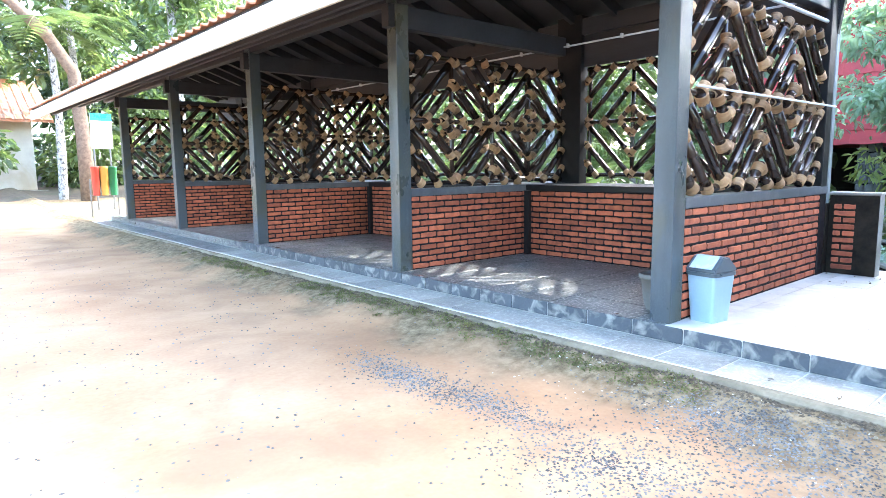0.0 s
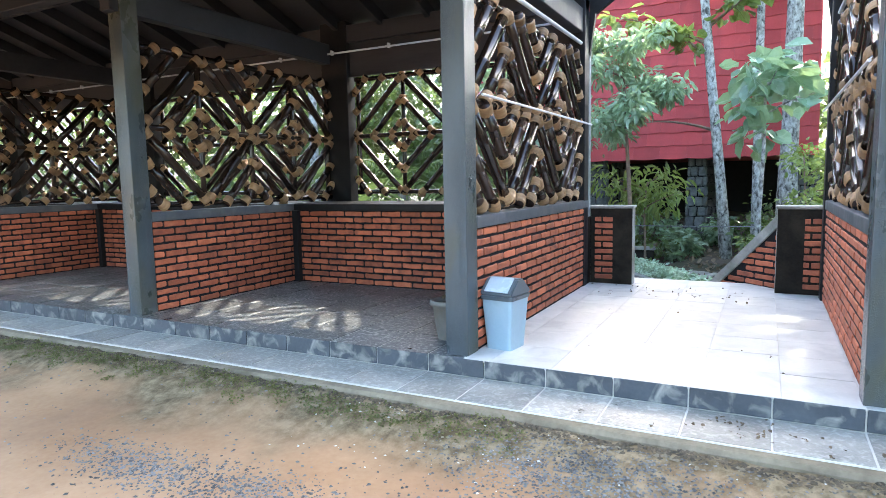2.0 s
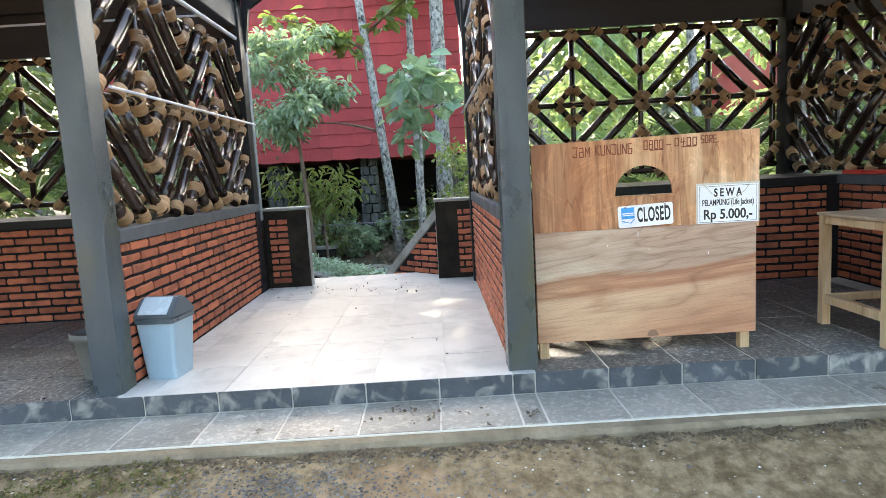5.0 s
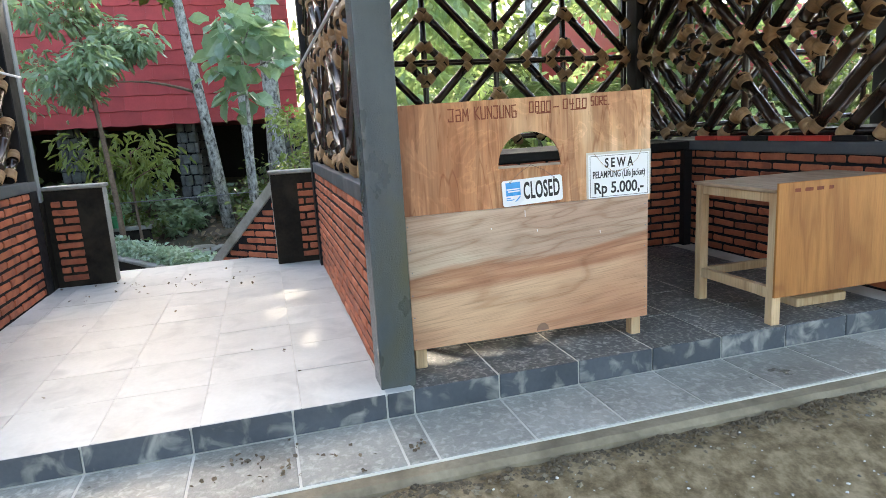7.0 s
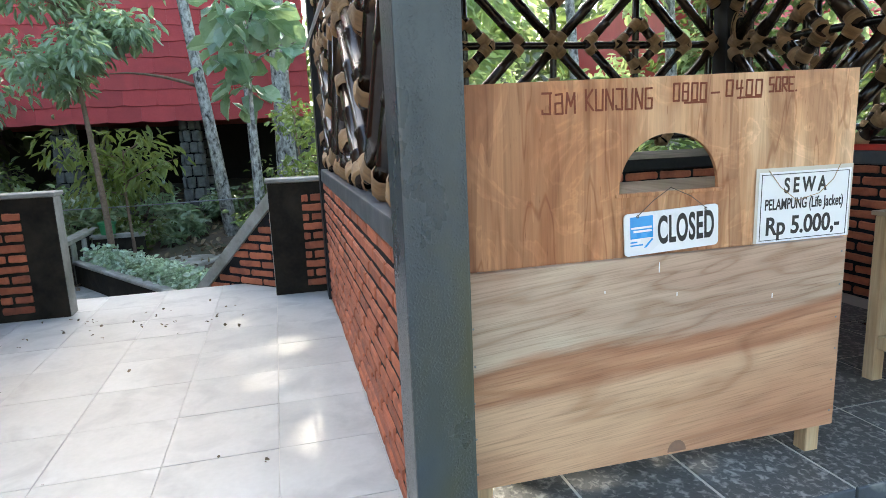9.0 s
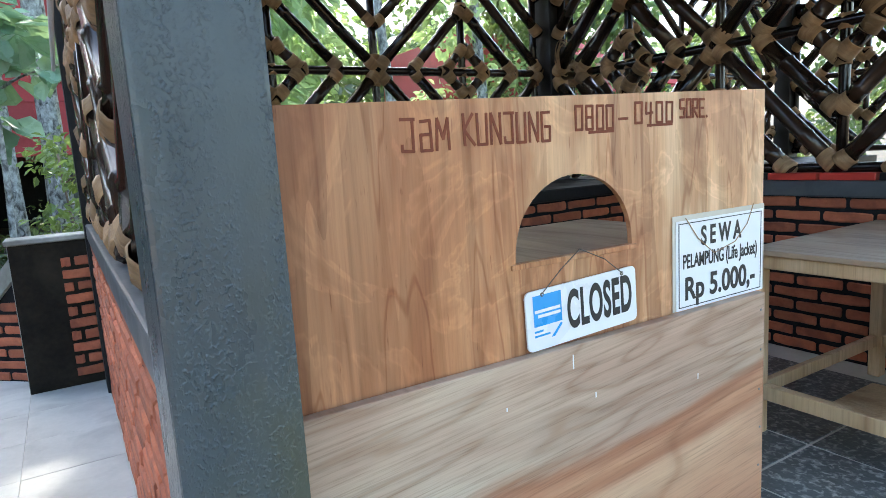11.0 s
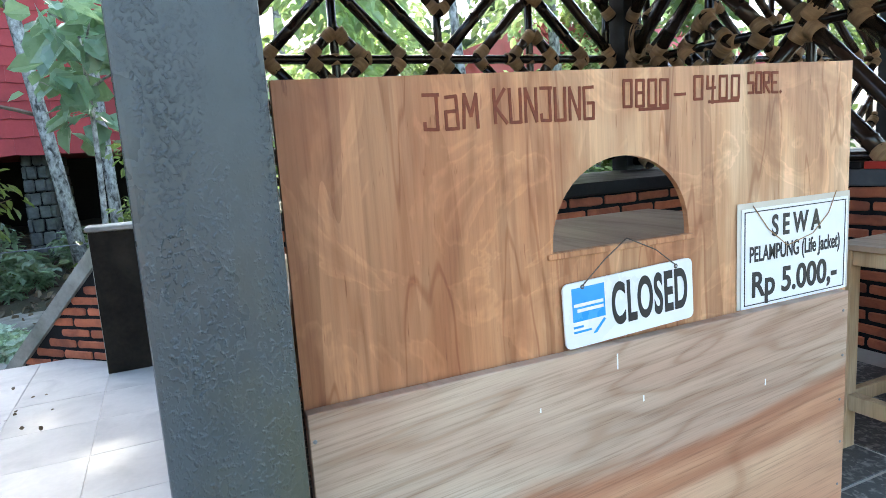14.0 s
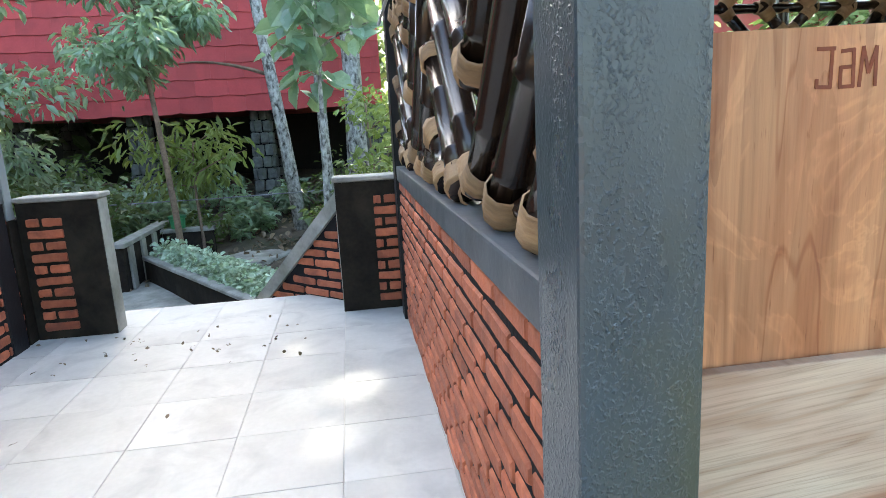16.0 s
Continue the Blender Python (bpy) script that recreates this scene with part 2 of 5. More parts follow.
M_CAP = mat("grey_painted_cap", (0.048, 0.056, 0.066), (0.085, 0.097, 0.11), 5, 0.5, 0.2, 60, stain=(0.13, 0.14, 0.14), stain_scale=6, stain_amount=0.35)
M_COLUMN = mat("grey_textured_paint", (0.040, 0.053, 0.061), (0.072, 0.091, 0.102), 3, 0.34, 0.9, 38, stain=(0.075, 0.074, 0.040), stain_scale=2.2, stain_amount=0.8, stretch=(1, 1, 0.6))
nt = M_COLUMN.node_tree
tcc = nt.nodes.new("ShaderNodeTexCoord")
lump = nt.nodes.new("ShaderNodeTexNoise")
lump.inputs["Scale"].default_value, lump.inputs["Detail"].default_value, lump.inputs["Roughness"].default_value = 190, 2, 0.5
mpc = nt.nodes.new("ShaderNodeMapping")
mpc.inputs["Scale"].default_value = (1, 1, 0.85)
nt.links.new(tcc.outputs["Object"], mpc.inputs[0])
nt.links.new(mpc.outputs[0], lump.inputs["Vector"])
patch = nt.nodes.new("ShaderNodeTexNoise")
patch.inputs["Scale"].default_value, patch.inputs["Detail"].default_value = 9, 3
mpp = nt.nodes.new("ShaderNodeMapping")
mpp.inputs["Scale"].default_value = (1, 1, 0.16)
nt.links.new(tcc.outputs["Object"], mpp.inputs[0])
nt.links.new(mpp.outputs[0], patch.inputs["Vector"])
l2, p2 = ramp(nt, lump.outputs[0], [(0.50, (0, 0, 0)), (0.70, (1, 1, 1))]), ramp(nt, patch.outputs[0], [(0.46, (0.12, 0.12, 0.12)), (0.60, (1, 1, 1))])
mulc = nt.nodes.new("ShaderNodeMath")
mulc.operation = 'MULTIPLY'
nt.links.new(l2, mulc.inputs[0])
nt.links.new(p2, mulc.inputs[1])
bpc = nt.nodes.new("ShaderNodeBump")
bpc.inputs["Strength"].default_value, bpc.inputs["Distance"].default_value = 0.75, 0.0035
nt.links.new(mulc.outputs[0], bpc.inputs["Height"])
old = [n for n in nt.nodes if n.type == 'BUMP' and n != bpc][0]
old.inputs["Strength"].default_value = 0.25
nt.links.new(old.outputs[0], bpc.inputs["Normal"])
nt.links.new(bpc.outputs[0], nt.nodes["Principled BSDF"].inputs["Normal"])
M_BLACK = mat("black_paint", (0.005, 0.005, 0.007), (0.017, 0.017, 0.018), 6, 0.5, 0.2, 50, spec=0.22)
M_MOULD = mat("mouldy_dark_plaster", (0.007, 0.006, 0.005), (0.030, 0.024, 0.018), 5, 0.9, 0.4, 40, stain=(0.05, 0.042, 0.03), stain_scale=3, stain_amount=0.5, spec=0.15)
M_DARKWOOD = mat("dark_stained_timber", (0.016, 0.017, 0.021), (0.046, 0.047, 0.055), 4, 0.55, 0.25, 40, stretch=(1, 0.15, 1))
M_BAMBOO = mat("black_bamboo", (0.009, 0.0058, 0.0045), (0.040, 0.023, 0.016), 5, 0.2, 0.1, 40, stretch=(1, 1, 0.2), spread=0.5, rough_var=0.08, spec=0.45)
M_ROPE = mat("tan_lashing", (0.18, 0.098, 0.044), (0.41, 0.255, 0.132), 14, 0.7, 0.6, 120, spread=0.3, stretch=(1, 1, 4))
M_PLY_UP = plywood("plywood_upper", (0.60, 0.40, 0.245), (0.38, 0.18, 0.09), (0.53, 0.305, 0.165), (1, 3.0, 0.36), seed=3.0, lines=6.0, veins=0.76, pore=0.80, dark_line=0.80, strips=0.19,
                   zones=(-0.70, 0.25, 0.20, 0.6, [(0.10, (0.70, 0.47, 0.36)), (0.33, (0.84, 0.66, 0.54)), (0.37, (0.98, 0.86, 0.77)), (0.50, (0.94, 0.82, 0.72)), (0.54, (1.06, 0.99, 0.94)), (0.75, (1.06, 1.0, 0.95))]))
M_PLY_LOW = plywood("plywood_lower", (0.55, 0.38, 0.26), (0.44, 0.25, 0.165), (0.50, 0.32, 0.215), (1, 0.36, 2.4), 5, 6.0, (1, 1.6, 70), 1.7, 8.0, pore=0.62, dark_line=0.82,
                    zones=(0.09, 1.0, 0.30, 0.16, [(0.42, (1.0, 0.84, 0.70)), (0.56, (1.0, 0.88, 0.76)), (0.67, (1.02, 0.93, 0.84)), (0.705, (0.70, 0.46, 0.35)), (0.74, (0.92, 0.74, 0.62)), (0.775, (0.68, 0.45, 0.35)), (0.805, (0.90, 1.02, 1.10)), (0.98, (0.96, 1.08, 1.16))]))
M_PLY_TAB = plywood("plywood_table", (0.42, 0.175, 0.045), (0.33, 0.125, 0.03), (0.38, 0.15, 0.038), (1, 2.0, 0.3), seed=9.0, lines=5.0)
M_BOARD = plywood("desk_board", (0.40, 0.285, 0.195), (0.31, 0.20, 0.13), (0.36, 0.24, 0.16), (0.4, 3.0, 1), grain=(1.5, 40, 1), lines=6.0)
M_LEG = plywood("pale_softwood", (0.60, 0.43, 0.26), (0.48, 0.31, 0.165), (0.54, 0.37, 0.21), (3, 3, 0.3), grain=(40, 40, 1.5), lines=4.0)
M_BURN = mat("burnt_lettering", (0.13, 0.028, 0.012), (0.24, 0.065, 0.03), 40, 0.8, 0, 80)
M_SMUDGE = mat("smudge", (0.16, 0.085, 0.055), (0.27, 0.15, 0.095), 30, 0.7, 0, 80)
M_WHITE = mat("white_enamel", (0.72, 0.73, 0.74), (0.82, 0.82, 0.82), 4, 0.3, 0.02, 40)
M_PAPER = mat("white_paper", (0.74, 0.75, 0.76), (0.82, 0.83, 0.83), 3, 0.5, 0.02, 40)
M_BLUE = mat("sign_blue", (0.03, 0.29, 0.66), (0.045, 0.35, 0.72), 5, 0.3, 0, 40)
M_INK = mat("black_ink", (0.012, 0.012, 0.014), (0.022, 0.022, 0.024), 8, 0.5, 0, 40)
M_CLEAR = mat("clear_sleeve", (0.55, 0.50, 0.42), (0.66, 0.62, 0.55), 5, 0.18, 0, 40)
M_WIRE = mat("thin_wire", (0.06, 0.045, 0.035), (0.12, 0.09, 0.07), 8, 0.5, 0, 40)
M_BIN = mat("grey_blue_plastic", (0.25, 0.36, 0.43), (0.31, 0.43, 0.50), 3, 0.42, 0.05, 60, stain=(0.22, 0.28, 0.30), stain_scale=4, stain_amount=0.4)
M_LID = mat("dark_grey_plastic", (0.055, 0.075, 0.09), (0.085, 0.11, 0.125), 4, 0.35, 0.05, 60)
M_FLAP = mat("pale_flap_plastic", (0.33, 0.42, 0.46), (0.42, 0.50, 0.53), 4, 0.25, 0.03, 60)
M_POT = mat("grey_clay_pot", (0.10, 0.10, 0.09), (0.19, 0.185, 0.165), 6, 0.85, 0.3, 60)
M_SOIL = mat("soil", (0.02, 0.015, 0.01), (0.06, 0.045, 0.03), 12, 0.95, 0.8, 60)
M_FASCIA = mat("cream_fascia", (0.50, 0.47, 0.40), (0.64, 0.61, 0.53), 3, 0.6, 0.1, 40, stain=(0.35, 0.31, 0.24), stain_scale=2, stain_amount=0.5)
M_ROOFTILE = mat("clay_roof_tile", (0.28, 0.10, 0.05), (0.48, 0.22, 0.12), 5, 0.8, 0.3, 50, spread=0.2, island=0.2, stain=(0.5, 0.45, 0.38), stain_scale=3, stain_amount=0.5)
M_PIPE = mat("white_conduit", (0.55, 0.57, 0.60), (0.68, 0.70, 0.72), 3, 0.35, 0, 40)
M_RED = mat("red_painted_shingle", (0.29, 0.026, 0.027), (0.45, 0.058, 0.056), 1.2, 0.6, 0.2, 30, spread=0.12, island=0.14, stain=(0.20, 0.032, 0.030), stain_scale=1.2, stain_amount=0.5, spec=0.3)
M_STONE = mat("stone_pillar", (0.04, 0.044, 0.043), (0.17, 0.175, 0.168), 6, 0.85, 0.8, 20, stain=(0.045, 0.06, 0.03), stain_scale=2, stain_amount=0.6)
M_BARK = mat("lichen_bark", (0.045, 0.04, 0.034), (0.60, 0.60, 0.56), 17, 0.9, 0.6, 40, stretch=(1, 1, 0.7), stain=(0.025, 0.022, 0.018), stain_scale=13, stain_amount=0.95)
M_TWIG = mat("brown_bark", (0.09, 0.055, 0.035), (0.24, 0.17, 0.12), 10, 0.9, 0.5, 40)
M_LEAF = leaf_mat("leaf_green", (0.04, 0.068, 0.028), (0.135, 0.185, 0.08), 0.26, 0.42)
M_LEAF_D = leaf_mat("leaf_deep_green", (0.026, 0.046, 0.027), (0.105, 0.15, 0.085), 0.28, 0.26)
M_LEAF_B = leaf_mat("leaf_blue_green", (0.075, 0.12, 0.08), (0.29, 0.385, 0.285), 0.22, 0.38)
# brighter copy of the leaf green: the sunlight is put into its colour
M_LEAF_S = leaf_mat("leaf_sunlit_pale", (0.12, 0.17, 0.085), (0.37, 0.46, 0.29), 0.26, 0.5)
M_LEAF_Y = leaf_mat("leaf_yellow_green", (0.055, 0.085, 0.026), (0.20, 0.255, 0.09), 0.3, 0.4)
M_LEAF_P = leaf_mat("leaf_pale_broad", (0.085, 0.155, 0.098), (0.26, 0.37, 0.27), 0.28, 0.28)
M_HEDGE = leaf_mat("hedge_leaf", (0.16, 0.24, 0.18), (0.42, 0.52, 0.42), 0.3, 0.25)
M_LITTER = leaf_mat("dry_leaf", (0.05, 0.035, 0.022), (0.20, 0.15, 0.10), 0.7, 0.1)
M_WALLW = mat("whitewash", (0.42, 0.385, 0.32), (0.56, 0.52, 0.44), 2, 0.85, 0.15, 40, stain=(0.34, 0.25, 0.13), stain_scale=0.9, stain_amount=0.5)
M_CONC = mat("weathered_concrete", (0.13, 0.127, 0.112), (0.40, 0.39, 0.35), 4, 0.9, 0.5, 40, stain=(0.07, 0.08, 0.045), stain_scale=1.5, stain_amount=0.6)
M_BINR = mat("red_plastic", (0.45, 0.05, 0.03), (0.55, 0.08, 0.05), 4, 0.5, 0, 40)
M_BINY = mat("orange_yellow_plastic", (0.62, 0.30, 0.05), (0.72, 0.38, 0.08), 4, 0.5, 0, 40)
M_BING = mat("green_plastic", (0.02, 0.16, 0.06), (0.03, 0.22, 0.085), 4, 0.5, 0, 40)
M_STEEL = mat("grey_steel", (0.16, 0.165, 0.17), (0.28, 0.285, 0.29), 5, 0.45, 0.05, 40, metal=0.6)
M_POST = mat("grey_painted_post", (0.16, 0.18, 0.185), (0.24, 0.26, 0.265), 4, 0.5, 0.2, 50)
M_REDSTRIP = mat("red_strip", (0.45, 0.03, 0.02), (0.55, 0.05, 0.035), 4, 0.5, 0, 40)


# ---- mesh helpers ----
def mesh_of(bm, name, material, smooth=False):
    me = bpy.data.meshes.new(name)
    bmesh.ops.recalc_face_normals(bm, faces=bm.faces)
    bm.to_mesh(me)
    bm.free()
    me.materials.append(material)
    if smooth:
        for p in me.polygons:
            p.use_smooth = True
    return me


def part(name, bm, material, parent=None, label="", smooth=False):
    ob = new(name, mesh_of(bm, name, material, smooth) if isinstance(bm, bmesh.types.BMesh) else bm)
    if parent is not None:
        ob.parent = parent
    if label:
        ob["label"] = label
    return ob


def empty(name, label, category, m=None, group="", kind=""):
    ob = new(name)
    if m is not None:
        ob.matrix_world = m
    return tagged(ob, label, category, group, kind)


def box(a, b, bevel=0.0, bm=None, seg=1):
    """A box from corner a to corner b, its edges rounded."""
    t = bmesh.new()
    s = [abs(q - p) for p, q in zip(a, b)]
    c = [(p + q) / 2 for p, q in zip(a, b)]
    bmesh.ops.create_cube(t, size=1, matrix=Matrix.Translation(c) @ Matrix.Diagonal((*s, 1)))
    if bevel:
        bmesh.ops.bevel(t, geom=t.edges[:], offset=min(bevel, min(s) * 0.45), segments=seg, affect='EDGES', profile=0.6)
    if bm is None:
        return t
    me = bpy.data.meshes.new("tmp")
    t.to_mesh(me)
    t.free()
    bm.from_mesh(me)
    bpy.data.meshes.remove(me)
    return bm


def lathe(profile, seg=12, bm=None, m=Matrix.Identity(4), cap=True):
    """A round body from (radius, z) pairs, placed by m."""
    bm = bm or bmesh.new()
    rings = []
    for r, z in profile:
        rings.append([bm.verts.new(m @ Vector((r * math.cos(2 * math.pi * i / seg), r * math.sin(2 * math.pi * i / seg), z))) for i in range(seg)])
    for p, q in zip(rings, rings[1:]):
        for i in range(seg):
            bm.faces.new((p[i], p[(i + 1) % seg], q[(i + 1) % seg], q[i]))
    if cap:
        bm.faces.new(rings[0][::-1])
        bm.faces.new(rings[-1])
    return bm


def tube(points, radii, seg=6, bm=None):
    """A tube along a line of points with a radius at each."""
    bm = bm or bmesh.new()
    pts = [Vector(p) for p in points]
    rings = []
    for i, p in enumerate(pts):
        d = (pts[min(i + 1, len(pts) - 1)] - pts[max(i - 1, 0)]).normalized()
        q = d.to_track_quat('Z', 'Y')
        r = radii if isinstance(radii, (int, float)) else radii[i]
        rings.append([bm.verts.new(p + q @ Vector((r * math.cos(2 * math.pi * k / seg), r * math.sin(2 * math.pi * k / seg), 0))) for k in range(seg)])
    for a, b in zip(rings, rings[1:]):
        for i in range(seg):
            bm.faces.new((a[i], a[(i + 1) % seg], b[(i + 1) % seg], b[i]))
    bm.faces.new(rings[0][::-1])
    bm.faces.new(rings[-1])
    return bm


def prism(poly, depth, m):
    """A flat polygon given in (u, v), pulled along w by depth, placed by m (u, v, w to x, y, z)."""
    bm = bmesh.new()
    a = [bm.verts.new(m @ Vector((u, v, 0))) for u, v in poly]
    b = [bm.verts.new(m @ Vector((u, v, depth))) for u, v in poly]
    bm.faces.new(a[::-1])
    bm.faces.new(b)
    for i in range(len(poly)):
        j = (i + 1) % len(poly)
        bm.faces.new((a[i], a[j], b[j], b[i]))
    return bm


def text_mesh(words, size, material, width=None, depth=0.001, spacing=1.0, bold=0.0):
    """Lettering as a mesh, centred, in its x-y plane; width sets its length."""
    cu = bpy.data.curves.new("lettering", 'FONT')
    cu.body, cu.size, cu.align_x, cu.align_y, cu.extrude, cu.space_character = words, size, 'CENTER', 'CENTER', depth, spacing
    cu.offset = bold
    ob = new("lettering", cu)
    bpy.context.view_layer.update()
    me = bpy.data.meshes.new_from_object(ob.evaluated_get(bpy.context.evaluated_depsgraph_get()))
    bpy.data.objects.remove(ob)
    me.materials.clear()
    me.materials.append(material)
    if width:
        xs = [v.co.x for v in me.vertices]
        f = width / (max(xs) - min(xs))
        c = (max(xs) + min(xs)) / 2
        for v in me.vertices:
            v.co.x = (v.co.x - c) * f
    return me


STROKES = {
    "J": (((0, 1), (1, 1)), ((0.85, 1), (0.85, 0), (0.05, 0.02), (0.05, 0.2))), "a": (((0.1, 0.92), (0.85, 0.95), (0.9, 0), (0.12, 0), (0.1, 0.5), (0.88, 0.52)),),
    "M": (((0, 0), (0.08, 1), (0.5, 0.35), (0.92, 1), (1, 0)),), "K": (((0.05, 0), (0, 1)), ((0.9, 1), (0.02, 0.5), (1, 0))), "U": (((0, 1), (0.02, 0), (0.9, 0), (0.92, 1)),),
    "N": (((0, 0), (0, 1), (0.9, 0), (0.92, 1)),), "G": (((0.9, 1), (0, 0.98), (0.04, 0), (0.92, 0), (0.9, 0.5), (0.4, 0.5)),), "0": (((0.08, 0), (0.1, 1), (0.9, 1), (0.88, 0), (0.08, 0)),),
    "8": (((0.08, 0), (0.1, 1), (0.9, 1), (0.88, 0), (0.08, 0)), ((0.1, 0.52), (0.9, 0.52))), "4": (((0.15, 1), (0.1, 0.45), (0.95, 0.5)), ((0.75, 1), (0.6, -0.2))), "-": (((0, 0.5), (1, 0.52)),),
    "S": (((0.9, 1), (0.1, 0.98), (0.1, 0.5), (0.9, 0.5), (0.88, 0), (0.05, 0)),), "O": (((0.08, 0), (0.1, 1), (0.9, 1), (0.88, 0), (0.08, 0)),), "R": (((0, 0), (0.02, 1), (0.9, 1), (0.88, 0.5), (0.05, 0.5), (0.95, 0)),),
    "E": (((0.9, 1), (0, 1), (0.02, 0), (0.92, 0)), ((0, 0.5), (0.7, 0.5))), ".": (((0.1, 0), (0.2, 0.04)),)}


def strokes(words, width, height, pen):
    """Hand-burnt lettering of straight strokes, centred in its x-y plane."""
    bm = bmesh.new()
    rg = random.Random(len(words))
    cell = width / (len(words) - 0.25)
    for k, ch in enumerate(words):
        for line in STROKES[ch]:
            pts = [Vector((-width / 2 + cell * (k + 0.75 * u) + rg.uniform(-0.0008, 0.0008), height * (v - 0.5), 0)) for u, v in line]
            for a, b in zip(pts, pts[1:]):
                d = b - a
                t = box((-pen * 0.3, -pen * 0.5, 0), (d.length + pen * 0.3, pen * 0.5, 0.0006))
                t.transform(Matrix.Translation(a + Vector((0, 0, rg.uniform(0, 0.0002)))) @ pose(0, 0, 0, 0, 0, math.degrees(math.atan2(d.y, d.x))))
                me = bpy.data.meshes.new("tmp")
                t.to_mesh(me)
                t.free()
                bm.from_mesh(me)
                bpy.data.meshes.remove(me)
    return bm


def on_front(x, y, z):
    """Pose of lettering on a face that looks towards -x: its x runs to -y, its y up."""
    return Matrix(((0, 0, -1, x), (-1, 0, 0, y), (0, 1, 0, z), (0, 0, 0, 1)))


def raw_mesh(name, verts, faces, material):
    me = bpy.data.meshes.new(name)
    me.from_pydata([tuple(v) for v in verts], [], faces)
    me.materials.append(material)
    return me


def leaves(centres, radii, count, size, rng, droop=0.4, flat=0.75, wide=0.36):
    """Vertices and faces of folded leaves scattered in clumps."""
    C = np.array(centres, float)
    R = np.array(radii, float)
    w = R ** 2 / np.sum(R ** 2)
    idx = rng.choice(len(C), count, p=w)
    d = rng.normal(size=(count, 3))
    d /= np.linalg.norm(d, axis=1)[:, None]
    rad = R[idx] * rng.uniform(0.25, 1.0, count) ** 0.6
    p = C[idx] + d * rad[:, None] * np.array((1, 1, flat))
    ax = d * np.array((1, 1, 0.3)) + rng.normal(scale=0.5, size=(count, 3))
    ax[:, 2] -= droop
    ax /= np.linalg.norm(ax, axis=1)[:, None]
    up = np.tile((0, 0, 1.0), (count, 1)) + rng.normal(scale=0.45, size=(count, 3))
    side = np.cross(ax, up)
    side /= np.linalg.norm(side, axis=1)[:, None] + 1e-6
    nor = np.cross(side, ax)
    s = size * rng.uniform(0.6, 1.3, count)[:, None]
    V = np.empty((count, 6, 3))
    V[:, 0] = p
    V[:, 1] = p + ax * s * 0.35 + side * s * wide + nor * s * 0.07
    V[:, 2] = p + ax * s * 0.7 + side * s * wide * 0.8 + nor * s * 0.05
    V[:, 3] = p + ax * s - nor * s * 0.12
    V[:, 4] = p + ax * s * 0.7 - side * s * wide * 0.8 + nor * s * 0.05
    V[:, 5] = p + ax * s * 0.35 - side * s * wide + nor * s * 0.07
    F = []
    for i in range(count):
        o = 6 * i
        F += [(o, o + 1, o + 2, o + 3), (o, o + 3, o + 4, o + 5)]
    return V.reshape(-1, 3), F


SLAB = 0.30


# ---- ground ----
def ground_z(x, y):
    n = noise.noise(Vector((x * 0.5, y * 0.5, 0))) * 0.03 + noise.noise(Vector((x * 2.3, y * 2.3, 3))) * 0.012
    z = 0.06 + n
    if 2.9 < x <= 3.6:
        k = (x - 2.9) / 0.6
        z += 0.095 * min(1, k * k * (3 - 2 * k)) + (0.018 * noise.noise(Vector((x * 9, y * 9, 5))) if x > 3.2 else 0)
    if y > 16:
        z += 0.045 * (y - 16)
    if 3.6 < x <= 8.2 and y < 17:
        z = min(z, 0.09 - 0.1 * min(1, (x - 3.6) * 4))
    if x > 7.0 and y < 17:
        k = min(1, (x - 7.0) / 1.2)
        far = -0.75 + max(0, min(1, (x - 10) / 6)) * 0.75 + max(0, x - 16) * 0.06 + n * 3
        z = z * (1 - k) + far * k
    return min(z, 14.0)


def axis(near_a, near_b, step, far):
    pts = list(np.arange(near_a, near_b, step))
    d, p = step, near_b
    while p < far:
        pts.append(p)
        d *= 1.25
        p += d
    pts.append(far)
    d, p = step, near_a - step
    low = []
    while p > -far:
        low.append(p)
        d *= 1.25
        p -= d
    return [-far] + low[::-1] + pts


gx, gy = sorted(axis(-3, 18, 0.12, 400) + list(np.arange(2.93, 3.6, 0.04))), axis(-5, 14, 0.1, 400)
gv = [(x, y, ground_z(x, y)) for x in gx for y in gy]
gf = [(i * len(gy) + j, (i + 1) * len(gy) + j, (i + 1) * len(gy) + j + 1, i * len(gy) + j + 1) for i in range(len(gx) - 1) for j in range(len(gy) - 1)]
gm = raw_mesh("ground", gv, gf, M_EARTH)
gm.materials.append(M_FOREST)
for p in gm.polygons:
    p.use_smooth = True
    if (p.center.x > 7.2 and p.center.y < 17) or p.center.y > 24 + 3 * noise.noise(p.center * 0.2) or p.center.x > 9:
        p.material_index = 1
ground = tagged(new("ground", gm), "bare tan earth yard with dark wooded ground behind", "ground", kind="structure")

# ---- platform, step and kerb ----
platform = tagged(part("floor_slab", box((4.04, -6.0, -0.9), (7.62, 17.4, SLAB - 0.0035)), M_GROUT), "raised concrete floor slab under slate tiles", "floor", kind="structure")
step = tagged(part("step", box((3.625, -6.0, -0.3), (4.05, 17.4, 0.1825)), M_GROUT), "low tiled step along the front of the pavilion", "step", kind="structure")


